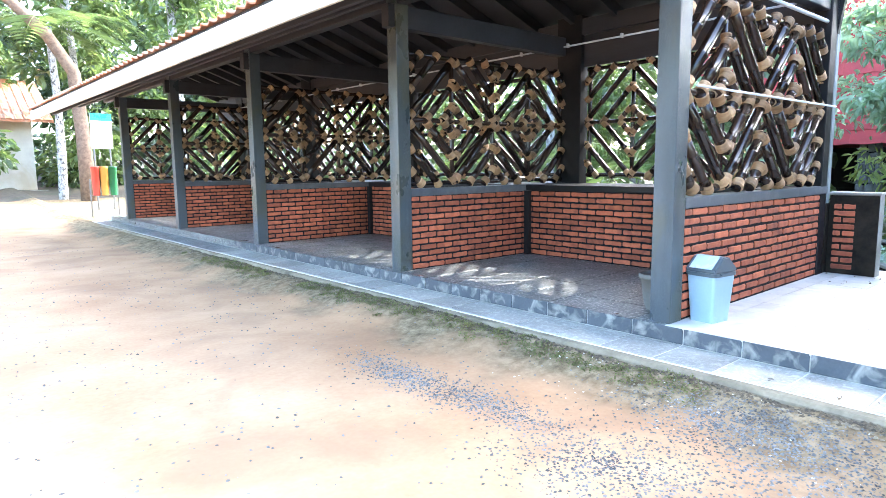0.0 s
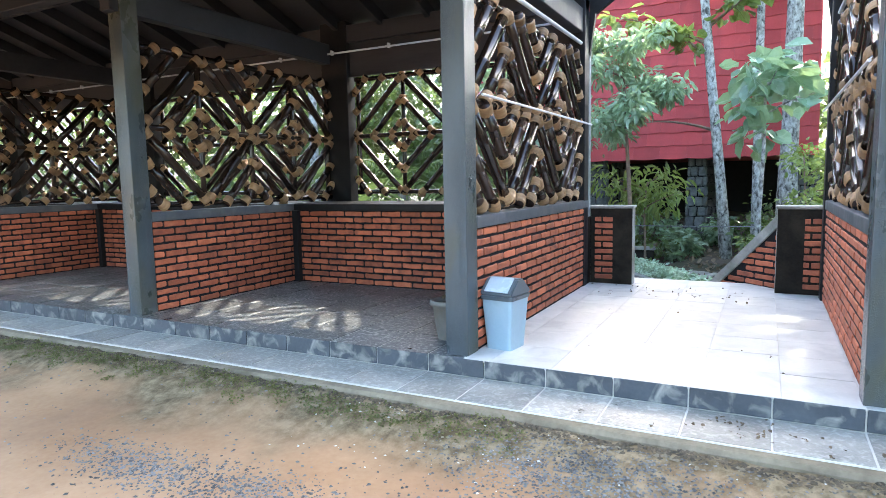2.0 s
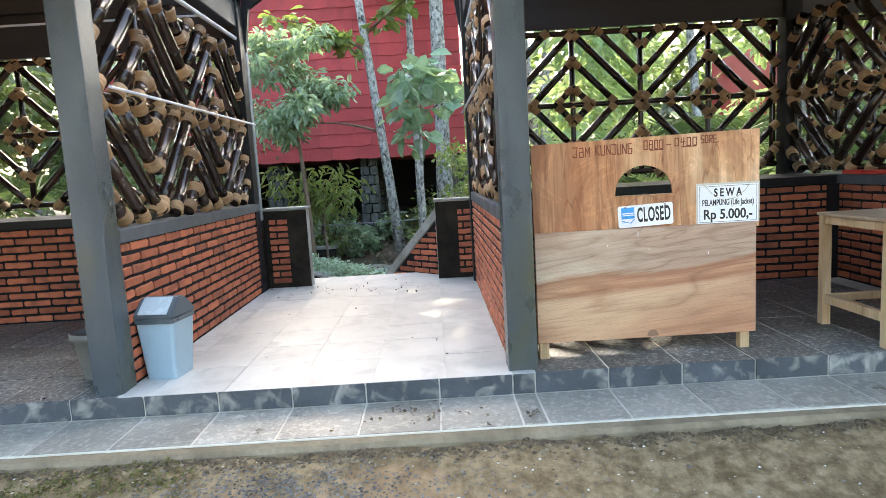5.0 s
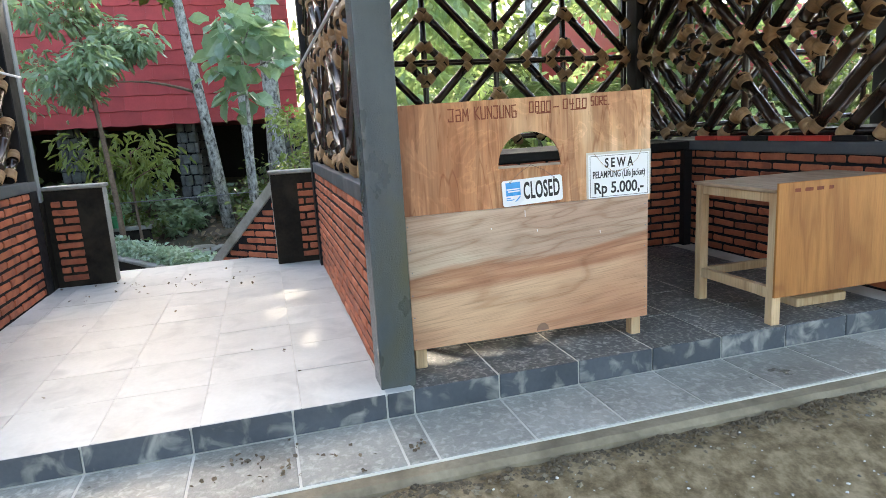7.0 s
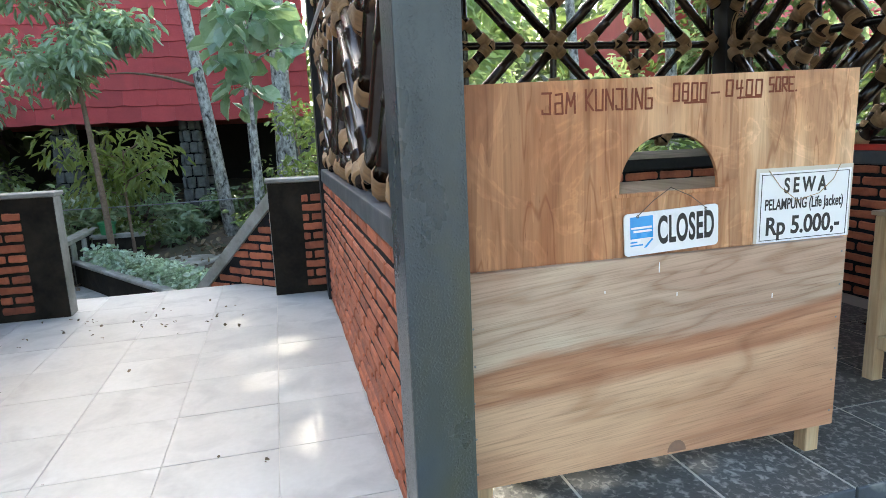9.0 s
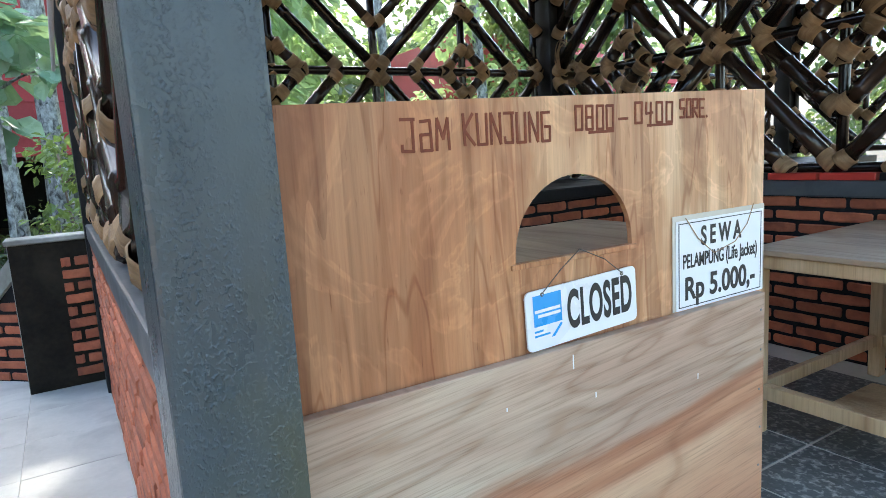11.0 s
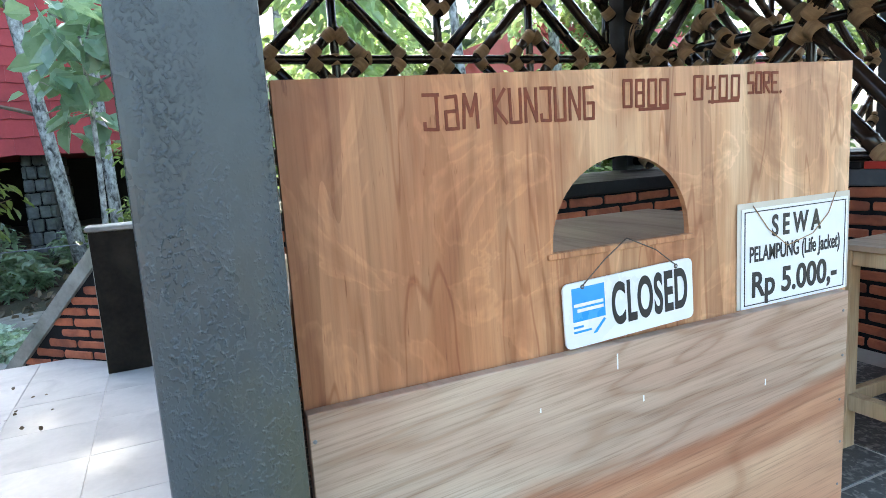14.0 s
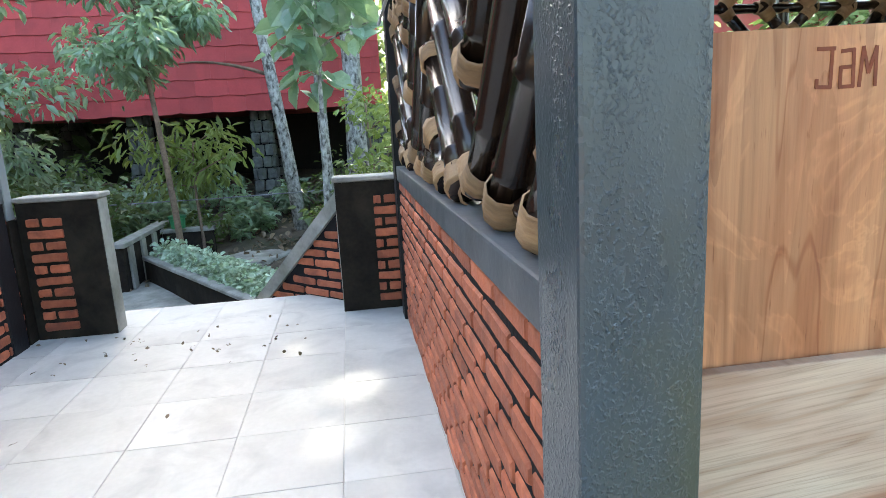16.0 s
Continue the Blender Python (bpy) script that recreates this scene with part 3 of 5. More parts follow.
def rough_strip(x0, x1, z0, z1, y0, y1, n):
    """A long kerb with an uneven broken front."""
    bm = bmesh.new()
    rows = []
    for i in range(n + 1):
        y = y0 + (y1 - y0) * i / n
        e = 0.03 * noise.noise(Vector((0, y * 2.1, 0))) + 0.015 * noise.noise(Vector((4, y * 9, 0)))
        rows.append([bm.verts.new(q) for q in ((x1, y, z0), (x0 - 0.03 + e, y, z0), (x0 + e * 0.4, y, z1 - 0.02), (x0 + 0.02 + e * 0.3, y, z1), (x1, y, z1))])
    for a, b in zip(rows, rows[1:]):
        for k in range(4):
            bm.faces.new((a[k], a[k + 1], b[k + 1], b[k]))
    return bm


kerb = tagged(part("kerb", rough_strip(3.545, 3.628, -0.2, 0.176, -6.0, 17.4, 500), M_KERB), "rough broken concrete kerb below the tiled step", "kerb", kind="structure")

# ---- columns ----
def column(y, x=4.16, top=3.25):
    bm = box((x - 0.08, y - 0.078, SLAB - 0.01), (x + 0.08, y + 0.078, top), 0.007, seg=2)
    ob = part("column", bm, M_COLUMN)
    return tagged(ob, "square column in rough dark grey paint", "column", "pavilion columns", "structure")


COLS = (15.9, 12.45, 9.0, 5.52, 2.44, 0.208, -2.85, -5.9)
for y in COLS:
    column(y)
for y in COLS:
    wide = 0.30 if y > 3 else 0.08
    tagged(part("back_column", box((6.86, y - wide, SLAB - 0.01), (7.02, y + 0.08, 3.3), 0.006), M_BLACK), "square black column at the back", "column", "back columns", "structure")

# ---- brick parapets ----
BRICK_LEN = (0.218, 0.10)


def brick_mesh(length, seed):
    """A hand-made brick: uneven arrises and rounded ends; its face looks towards -y."""
    rg = random.Random(seed)
    bm = bmesh.new()
    rings = []
    for f, k in ((0.0, 0.78), (0.035, 1.0), (0.36, 1.0), (0.66, 1.0), (0.965, 1.0), (1.0, 0.78)):
        up, lo, out = 0.0245 * k + rg.uniform(-0.0035, 0.002), -0.0245 * k - rg.uniform(-0.0035, 0.002), rg.uniform(-0.0015, 0.0015) + 0.004 * (1 - k)
        x = length * (f - 0.5) + (rg.uniform(-0.003, 0.003) if 0 < f < 1 else 0)
        rings.append([bm.verts.new((x, y, z)) for y, z in ((0.012, lo), (-0.004 + out, lo), (-0.010 + out, lo + 0.006), (-0.010 + out, up - 0.006), (-0.004 + out, up), (0.012, up))])
    for a, b in zip(rings, rings[1:]):
        for q in range(5):
            bm.faces.new((a[q], a[q + 1], b[q + 1], b[q]))
    bm.faces.new(rings[0])
    bm.faces.new(rings[-1][::-1])
    return mesh_of(bm, "brick", M_BRICK)


BRICKS = [[brick_mesh(L, 10 * i + v) for v in range(6)] for i, L in enumerate(BRICK_LEN)]
rng_b = random.Random(4)


def brick_face(parent, o, u, n, length, z0, rows, pitch=0.0664, top=None):
    """Courses of bricks standing proud of a wall face; o: a corner, u: along, n: outwards."""
    u, n = Vector(u), Vector(n)
    run = 0.236
    rot = Matrix((u, -n, Vector((0, 0, 1)))).transposed().to_4x4()
    for r in range(rows):
        z = z0 + pitch * (r + 0.5)
        s = -run / 2 if r % 2 else 0.0
        while s < length - 0.03:
            a, b = max(s, 0), min(s + run, length)
            if b - a > 0.05 and (top is None or z + 0.03 < top((a + b) / 2)):
                w = b - a - 0.019
                k = 0 if w > 0.14 else 1
                p = Vector(o) + u * ((a + b) / 2) + Vector((0, 0, z - o[2])) - n * rng_b.uniform(0.0, 0.004)
                ob = new("brick", rng_b.choice(BRICKS[k]))
                ob.parent = parent
                ob.matrix_world = Matrix.Translation(p) @ rot @ pose(0, 0, 0, 0, rng_b.uniform(-1.2, 1.2), 0) @ Matrix.Diagonal((w / BRICK_LEN[k], 1, rng_b.uniform(0.93, 1.04), 1))
            s += run


def parapet(name, a, b, label, faces, cap=0.03, top=1.175, cap_low=1.095):
    """A wall of brick between black mortar with a painted cap; a, b: corners in plan."""
    w = part(name, box((a[0], a[1], SLAB - 0.02), (b[0], b[1], cap_low)), M_MORTAR)
    tagged(w, label, "wall", kind="structure")
    c = part("wall_cap", box((a[0] - cap * (a[0] != 4.24), a[1] - cap, cap_low), (b[0] + cap * 0, b[1] + cap, top), 0.008, seg=2), M_CAP, w, "dark grey painted cap")
    for o, u, n, length in faces:
        brick_face(w, (*o, SLAB + 0.004), u, n, length, SLAB + 0.002, 12)
    return w


X, Y = (1, 0, 0), (0, 1, 0)
NX, NY = (-1, 0, 0), (0, -1, 0)
parapet("wall_passage_north", (4.24, 2.375), (7.04, 2.505), "half-height brick wall with grey cap beside the passage", [((4.24, 2.375), X, NY, 2.80), ((4.24, 2.505), X, Y, 1.84)], cap=0.016)
parapet("wall_passage_south", (4.24, 0.135), (7.04, 0.265), "half-height brick wall with grey cap beside the passage", [((4.24, 0.265), X, Y, 2.80), ((4.24, 0.135), X, NY, 1.84)], cap=0.016)
for name, y0, y1 in (("wall_ledge_1", 2.52, 5.44), ("wall_ledge_2", 5.60, 8.92), ("wall_ledge_3", 9.08, 12.37), ("wall_ledge_4", 12.53, 15.82), ("wall_ledge_south", -2.77, 0.12), ("wall_ledge_south_2", -5.82, -2.93)):
    w = part(name, box((6.095, y0, SLAB - 0.02), (6.22, y1, 1.10)), M_MORTAR)
    tagged(w, "half-height brick wall with black cap at the back of a bay", "wall", kind="structure")
    part("wall_cap", box((6.065, y0, 1.10), (7.0, y1, 1.17), 0.006), M_BLACK, w, "black painted ledge")
    brick_face(w, (6.095, y0, SLAB + 0.004), Y, NX, y1 - y0, SLAB + 0.002, 12)
for i, y in enumerate((5.52, 9.0, 12.45, 15.9, -2.85)):
    fs = [((4.24, y - 0.065), X, NY, 1.84)] if y > 0 else [((4.24, y + 0.065), X, Y, 1.84)]
    parapet("wall_cross_%d" % (i + 1), (4.24, y - 0.065), (6.98, y + 0.065), "half-height brick cross wall between bays", fs, cap=0.014)
for y, s in ((5.44, -1), (8.92, -1), (12.37, -1), (-2.77, 1)):
    tagged(part("corner_post", box((6.03, min(y, y + 0.075 * s), SLAB - 0.01), (6.10, max(y, y + 0.075 * s), 1.1), 0.004), M_BLACK), "black corner post of a brick parapet", "post", "corner posts", "structure")

# ---- bamboo screens ----
POLE = mesh_of(lathe([(0.030, 0), (0.029, 0.22), (0.033, 0.235), (0.029, 0.25), (0.029, 0.62), (0.033, 0.635), (0.029, 0.65), (0.030, 1)], 10), "bamboo_pole", M_BAMBOO, True)
LASH = mesh_of(lathe([(0.030, -0.036), (0.0335, -0.034), (0.0325, -0.024), (0.0345, -0.021), (0.0335, -0.011), (0.0355, -0.008), (0.0345, 0.004), (0.0365, 0.008), (0.0355, 0.020), (0.0375, 0.024), (0.0365, 0.036), (0.030, 0.040)], 10, cap=False), "lashing", M_ROPE, True)
KNOT = mesh_of(lathe([(0.0, -0.036), (0.032, -0.034), (0.038, -0.02), (0.036, 0.0), (0.038, 0.02), (0.032, 0.034), (0.0, 0.036)], 8, cap=False), "lashing_knot", M_ROPE, True)
RADII = (0.165, 0.41, 0.67, 0.93, 1.17)
rng_s = random.Random(8)


def pole(parent, a, b, r=1.0, off=0.0):
    a, b = Vector((a[0], off, a[1])), Vector((b[0], off, b[1]))
    d = b - a
    ob = new("bamboo_pole", POLE)
    ob.parent = parent
    ob.matrix_local = Matrix.Translation(a) @ d.to_track_quat('Z', 'Y').to_matrix().to_4x4() @ pose(0, 0, 0, 0, 0, rng_s.uniform(0, 360)) @ Matrix.Diagonal((r, r, d.length, 1))
    return d.normalized()


def lash(parent, p, d, r=1.0, off=0.0, me=None):
    ob = new("lashing", me or LASH)
    ob.parent = parent
    ob.matrix_local = Matrix.Translation((p[0], off, p[1])) @ Vector(d).to_track_quat('Z', 'Y').to_matrix().to_4x4() @ pose(0, 0, 0, rng_s.uniform(-9, 9), rng_s.uniform(-9, 9), rng_s.uniform(0, 360)) @ Matrix.Diagonal((r, r, rng_s.uniform(0.85, 1.2), 1))


def bamboo_screen(width, height, modules, m, label, thick=1.12):
    """Black bamboo lattice of concentric diamonds; x along, z up from its lower left corner."""
    s = empty("bamboo_screen", label, "lattice screen", m, "bamboo screens")
    a, b = width / modules / 2, height / 2
    for z in (0.03, b, height - 0.03):
        pole(s, (0, z), (width, z), 0.9, 0.0)
    for k in range(2 * modules + 1):
        x = min(max(k * a, 0.03), width - 0.03)
        pole(s, (x, 0), (x, height), 0.9, 0.012)
        if k % 2 == 0:
            for z in (b - 0.06, b + 0.06):
                lash(s, (x, z), (0, 0, 1), 1.05, 0.012)
    for k in range(modules):
        cx = (2 * k + 1) * a
        lash(s, (cx, b), (0, 0, 1), 0.95, 0.012, KNOT)
        for r in RADII:
            for sx in (-1, 1):
                for sz in (-1, 1):
                    u0 = max(0.0, r - b)
                    w1 = max(0.0, r - a)
                    if r - w1 - u0 < 0.1:
                        continue
                    p = Vector((cx + sx * u0, b + sz * (r - u0)))
                    q = Vector((cx + sx * (r - w1), b + sz * w1))
                    j = 0.006
                    p, q = p + Vector((rng_s.uniform(-j, j), rng_s.uniform(-j, j))), q + Vector((rng_s.uniform(-j, j), rng_s.uniform(-j, j)))
                    off = -0.022
                    w = thick * rng_s.uniform(0.92, 1.08)
                    d = pole(s, p, q, w, off)
                    e = Vector((d.x, d.z))
                    lash(s, p + e * 0.05, -d, w, off)
                    lash(s, q - e * 0.05, d, w, off)
                    if rng_s.random() < 0.35:
                        lash(s, p, (0, 0, 1) if u0 == 0 else (1, 0, 0), 1.12, 0.0)
                    if rng_s.random() < 0.35:
                        lash(s, q, (1, 0, 0) if w1 == 0 else (0, 0, 1), 1.12, 0.0)
    return s


LAB = "black bamboo lattice screen lashed with tan rope on a brick parapet"
along_x = lambda x, y, z: Matrix.Translation((x, y, z))
along_y = lambda x, y, z: Matrix.Translation((x, y, z)) @ pose(0, 0, 0, 0, 0, -90)
scr = bamboo_screen(2.62, 1.42, 2, along_x(4.25, 2.44, 1.20), LAB, 1.38)
copy_thing(scr, along_x(4.25, 0.20, 1.20) @ pose(2.62, 0, 0, 0, 0, 180))
for y in (5.52, 9.0, 12.45, 15.9):
    copy_thing(scr, along_x(4.25, y, 1.20))
copy_thing(scr, along_x(4.25, -2.85, 1.20) @ pose(2.62, 0, 0, 0, 0, 180))
back = bamboo_screen(2.64, 1.40, 2, along_y(6.97, -0.10, 1.25), LAB)
copy_thing(back, along_y(6.97, 5.18, 1.25))
copy_thing(back, along_y(6.97, -3.05, 1.25))
copy_thing(scr, along_x(4.25, -5.9, 1.20) @ pose(2.62, 0, 0, 0, 0, 180))
for y in (8.66, 12.1, 15.55):
    b2 = copy_thing(back, along_y(6.97, y, 1.25))
    b2.scale = (1.22, 1, 1)

# ---- beams, roof, fascia ----
for i, y in enumerate(COLS):
    tagged(part("cross_beam", box((4.0, y - 0.06, 2.82), (7.1, y + 0.06, 3.05), 0.006), M_DARKWOOD), "dark timber cross beam under the roof", "beam", "cross beams", "structure")
for x in (4.16, 6.94):
    for y0, y1 in ((2.36, 17.3), (-6.0, 0.29)):
        tagged(part("wall_plate", box((x - 0.06, y0, 3.05), (x + 0.06, y1, 3.25), 0.006), M_DARKWOOD), "dark timber wall plate on the columns", "beam", "wall plates", "structure")
for y0, y1 in ((2.52, 17.3), (-6.0, 0.12)):
    tagged(part("lintel_board", box((6.93, y0, 2.66), (6.99, y1, 3.05), 0.004), M_DARKWOOD), "dark boarding above the bamboo screens", "boarding", kind="structure")

EAVE_X, EAVE_Z, RIDGE_X, PITCH = 2.60, 2.60, 5.55, math.tan(radians(19.5))
roof_z = lambda x: EAVE_Z + (x - EAVE_X if x < RIDGE_X else 2 * RIDGE_X - EAVE_X - x) * PITCH
BACK_X = 7.32


def roof(y0, y1):
    bm = bmesh.new()
    for x0, x1 in ((EAVE_X, RIDGE_X), (RIDGE_X, BACK_X)):
        v = [bm.verts.new(p) for p in ((x0, y0, roof_z(x0) + 0.17), (x1, y0, roof_z(x1) + 0.17), (x1, y1, roof_z(x1) + 0.17), (x0, y1, roof_z(x0) + 0.17))]
        w = [bm.verts.new(q.co + Vector((0, 0, 0.04))) for q in v]
        bm.faces.new(v)
        bm.faces.new(w[::-1])
        for i in range(4):
            bm.faces.new((v[i], v[(i + 1) % 4], w[(i + 1) % 4], w[i]))
    r = tagged(part("roof", bm, M_DARKWOOD), "pitched pavilion roof, dark boarded below, clay tiled above", "roof", kind="structure")
    f = part("fascia", box((EAVE_X - 0.03, y0 - 0.05, EAVE_Z - 0.03), (EAVE_X, y1 + 0.05, EAVE_Z + 0.17), 0.005), M_FASCIA, r, "cream painted fascia board")
    return r


ROOF_N, ROOF_S = roof(2.3, 17.3), roof(-6.2, 0.33)
TILE = mesh_of(prism([(-0.11, 0), (-0.09, 0.035), (-0.03, 0.02), (0.03, 0.02), (0.075, 0.055), (0.11, 0.05), (0.11, 0.035), (0.07, 0.04), (0.03, 0.004), (-0.03, 0.004), (-0.08, 0.018), (-0.1, 0)], 0.36, Matrix.Identity(4)), "roof_tile", M_ROOFTILE)


def eave_tiles(parent, y0, y1, rows):
    slope = math.atan(PITCH)
    y = y0
    while y < y1:
        for r in range(rows):
            d = -0.06 + r * 0.3
            o = new("roof_tile", TILE)
            o.parent = parent
            o.matrix_world = Matrix.Translation((EAVE_X + d * math.cos(slope), y, EAVE_Z + 0.215 + d * math.sin(slope) + 0.012 * r)) @ Matrix(((0, 0, math.cos(slope), 0), (-1, 0, 0, 0), (0, 1, math.sin(slope), 0), (0, 0, 0, 1))) @ Matrix.Diagonal((1, 1, 1, 1))
        y += 0.215


eave_tiles(ROOF_N, 2.4, 17.3, 3)
for y in np.arange(-5.8, 17.2, 0.62):
    if 0.2 < y < 2.4:
        continue
    bm = bmesh.new()
    for x0, x1 in ((EAVE_X + 0.02, RIDGE_X), (RIDGE_X, BACK_X)):
        v = []
        for x, dz in ((x0, 0.02), (x1, 0.02), (x1, 0.168), (x0, 0.168)):
            v.append((x, roof_z(x) + dz))
        q = [[bm.verts.new((x, y + s, z)) for x, z in v] for s in (-0.03, 0.03)]
        bm.faces.new(q[0])
        bm.faces.new(q[1][::-1])
        for i in range(4):
            bm.faces.new((q[0][i], q[0][(i + 1) % 4], q[1][(i + 1) % 4], q[1][i]))
    tagged(part("rafter", bm, M_DARKWOOD), "dark timber rafter under the roof boards", "rafter", "rafters", "structure")
for x in (3.0, 3.55, 4.7, 5.2):
    for y0, y1 in ((2.36, 17.2), (-6.0, 0.3)):
        tagged(part("purlin", box((x - 0.025, y0, roof_z(x) - 0.04), (x + 0.025, y1, roof_z(x) + 0.02), 0.004), M_DARKWOOD), "dark timber batten under the rafters", "batten", "battens", "structure")
for y0, y1 in ((2.6, 15.8), (-2.7, 0.1)):
    c = tagged(part("conduit", tube([(6.82, y0, 2.93), (6.82, y1, 2.93)], 0.011, 8), M_PIPE, smooth=True), "thin white cable conduit along a beam", "conduit", "conduits")
    for y in np.arange(y0 + 0.4, y1, 0.8):
        part("clamp", box((6.80, y - 0.012, 2.912), (6.845, y + 0.012, 2.965), 0.004), M_PIPE, c)
for y, s in ((2.36, -1), (0.28, 1)):
    tagged(part("gable_board", prism([(0, 2.62), (0, 3.6), (s * 0.95, 3.6), (s * 0.06, 3.02)], 0.06, Matrix(((0, 0, 1, 7.02), (1, 0, 0, y), (0, 1, 0, 0), (0, 0, 0, 1)))), M_BLACK), "sloping black board at the passage roof corner", "board", "gable boards", "structure")
for y in (2.40, 0.24):
    tagged(part("passage_post", box((7.04, y - 0.04, 1.0), (7.12, y + 0.04, 3.05), 0.006), M_POST), "slim grey post at the end of the passage wall", "post", "passage posts", "structure")
    s2 = -0.075 if y > 1 else 0.075
    tagged(part("screen_rail", tube([(4.26, y + s2, 1.935), (7.0, y + s2, 1.935)], 0.009, 8), M_PIPE), "thin pale rail across a bamboo screen", "rail", "screen rails", "structure")
    tagged(part("screen_rail", tube([(4.26, y, 2.72), (7.0, y, 2.72)], 0.018, 8), M_PIPE), "thin pale rail above a bamboo screen", "rail", "screen rails", "structure")


# ---- end blocks of the passage ----
def end_block(y0, y1, brick_y0, brick_y1):
    b = part("wall_end_block", box((7.13, y0, SLAB - 0.02), (7.27, y1, 1.085), 0.006), M_CONC)
    tagged(b, "dark stub wall with inset bricks at the stair head", "wall", kind="structure")
    part("block_cap", box((7.11, y0 - 0.01, 1.085), (7.30, y1 + 0.01, 1.112), 0.005), M_CONC, b, "weathered concrete coping")
    part("black_frame", box((7.122, y0 + 0.004, SLAB), (7.132, y1 - 0.004, 1.08)), M_MOULD, b, "mouldy blackened face")
    brick_face(b, (7.118, brick_y0, SLAB + 0.04), Y, NX, brick_y1 - brick_y0, SLAB + 0.04, 10)


end_block(1.93, 2.36, 2.12, 2.32)
end_block(0.215, 0.635, 0.24, 0.42)
for a, b in (((7.043, 2.363), (7.268, 2.503)), ((7.043, 0.137), (7.117, 0.263))):
    tagged(part("wall_end_joint", box((a[0], a[1], SLAB - 0.02), (b[0], b[1], 0.998), 0.003), M_MOULD), "blackened plaster joint between brick wall and stub wall", "wall", kind="structure")

# stair wall running down from the stair head, and the stairs
sd_dir = Vector((0.70, 0.714, 0)).normalized()
sm = Matrix((sd_dir, Vector((0, 0, 1)), sd_dir.cross(Vector((0, 0, 1))))).transposed().to_4x4()
sm.translation = (7.30, 0.56, 0)
SLOPE = 0.88
stair_wall = tagged(part("wall_stair", prism([(0, -0.9), (0, 0.99), (1.9, 0.99 - 1.9 * SLOPE), (1.9, -0.9)], 0.12, sm), M_MORTAR), "sloping brick stair wall with concrete coping", "wall", kind="structure")
part("coping", prism([(-0.02, 0.985), (-0.02, 1.10), (1.95, 1.10 - 1.97 * SLOPE), (1.95, 0.985 - 1.97 * SLOPE)], 0.17, sm @ Matrix.Translation((0, 0, -0.025))), M_CONC, stair_wall, "mossy concrete coping")
brick_face(stair_wall, (7.30, 0.56, -0.5), sd_dir, -Vector(sm.col[2][:3]), 1.9, -0.5, 23, top=lambda s: 0.99 - s * SLOPE)
for i in range(5):
    tagged(part("stair", box((7.62 + 0.28 * i, 0.7 + 0.2 * i, -1.2), (7.92 + 0.28 * i, 2.6, SLAB - 0.17 * (i + 1)), 0.01), M_CONC), "weathered concrete stair tread", "stair", "stairs", "structure")


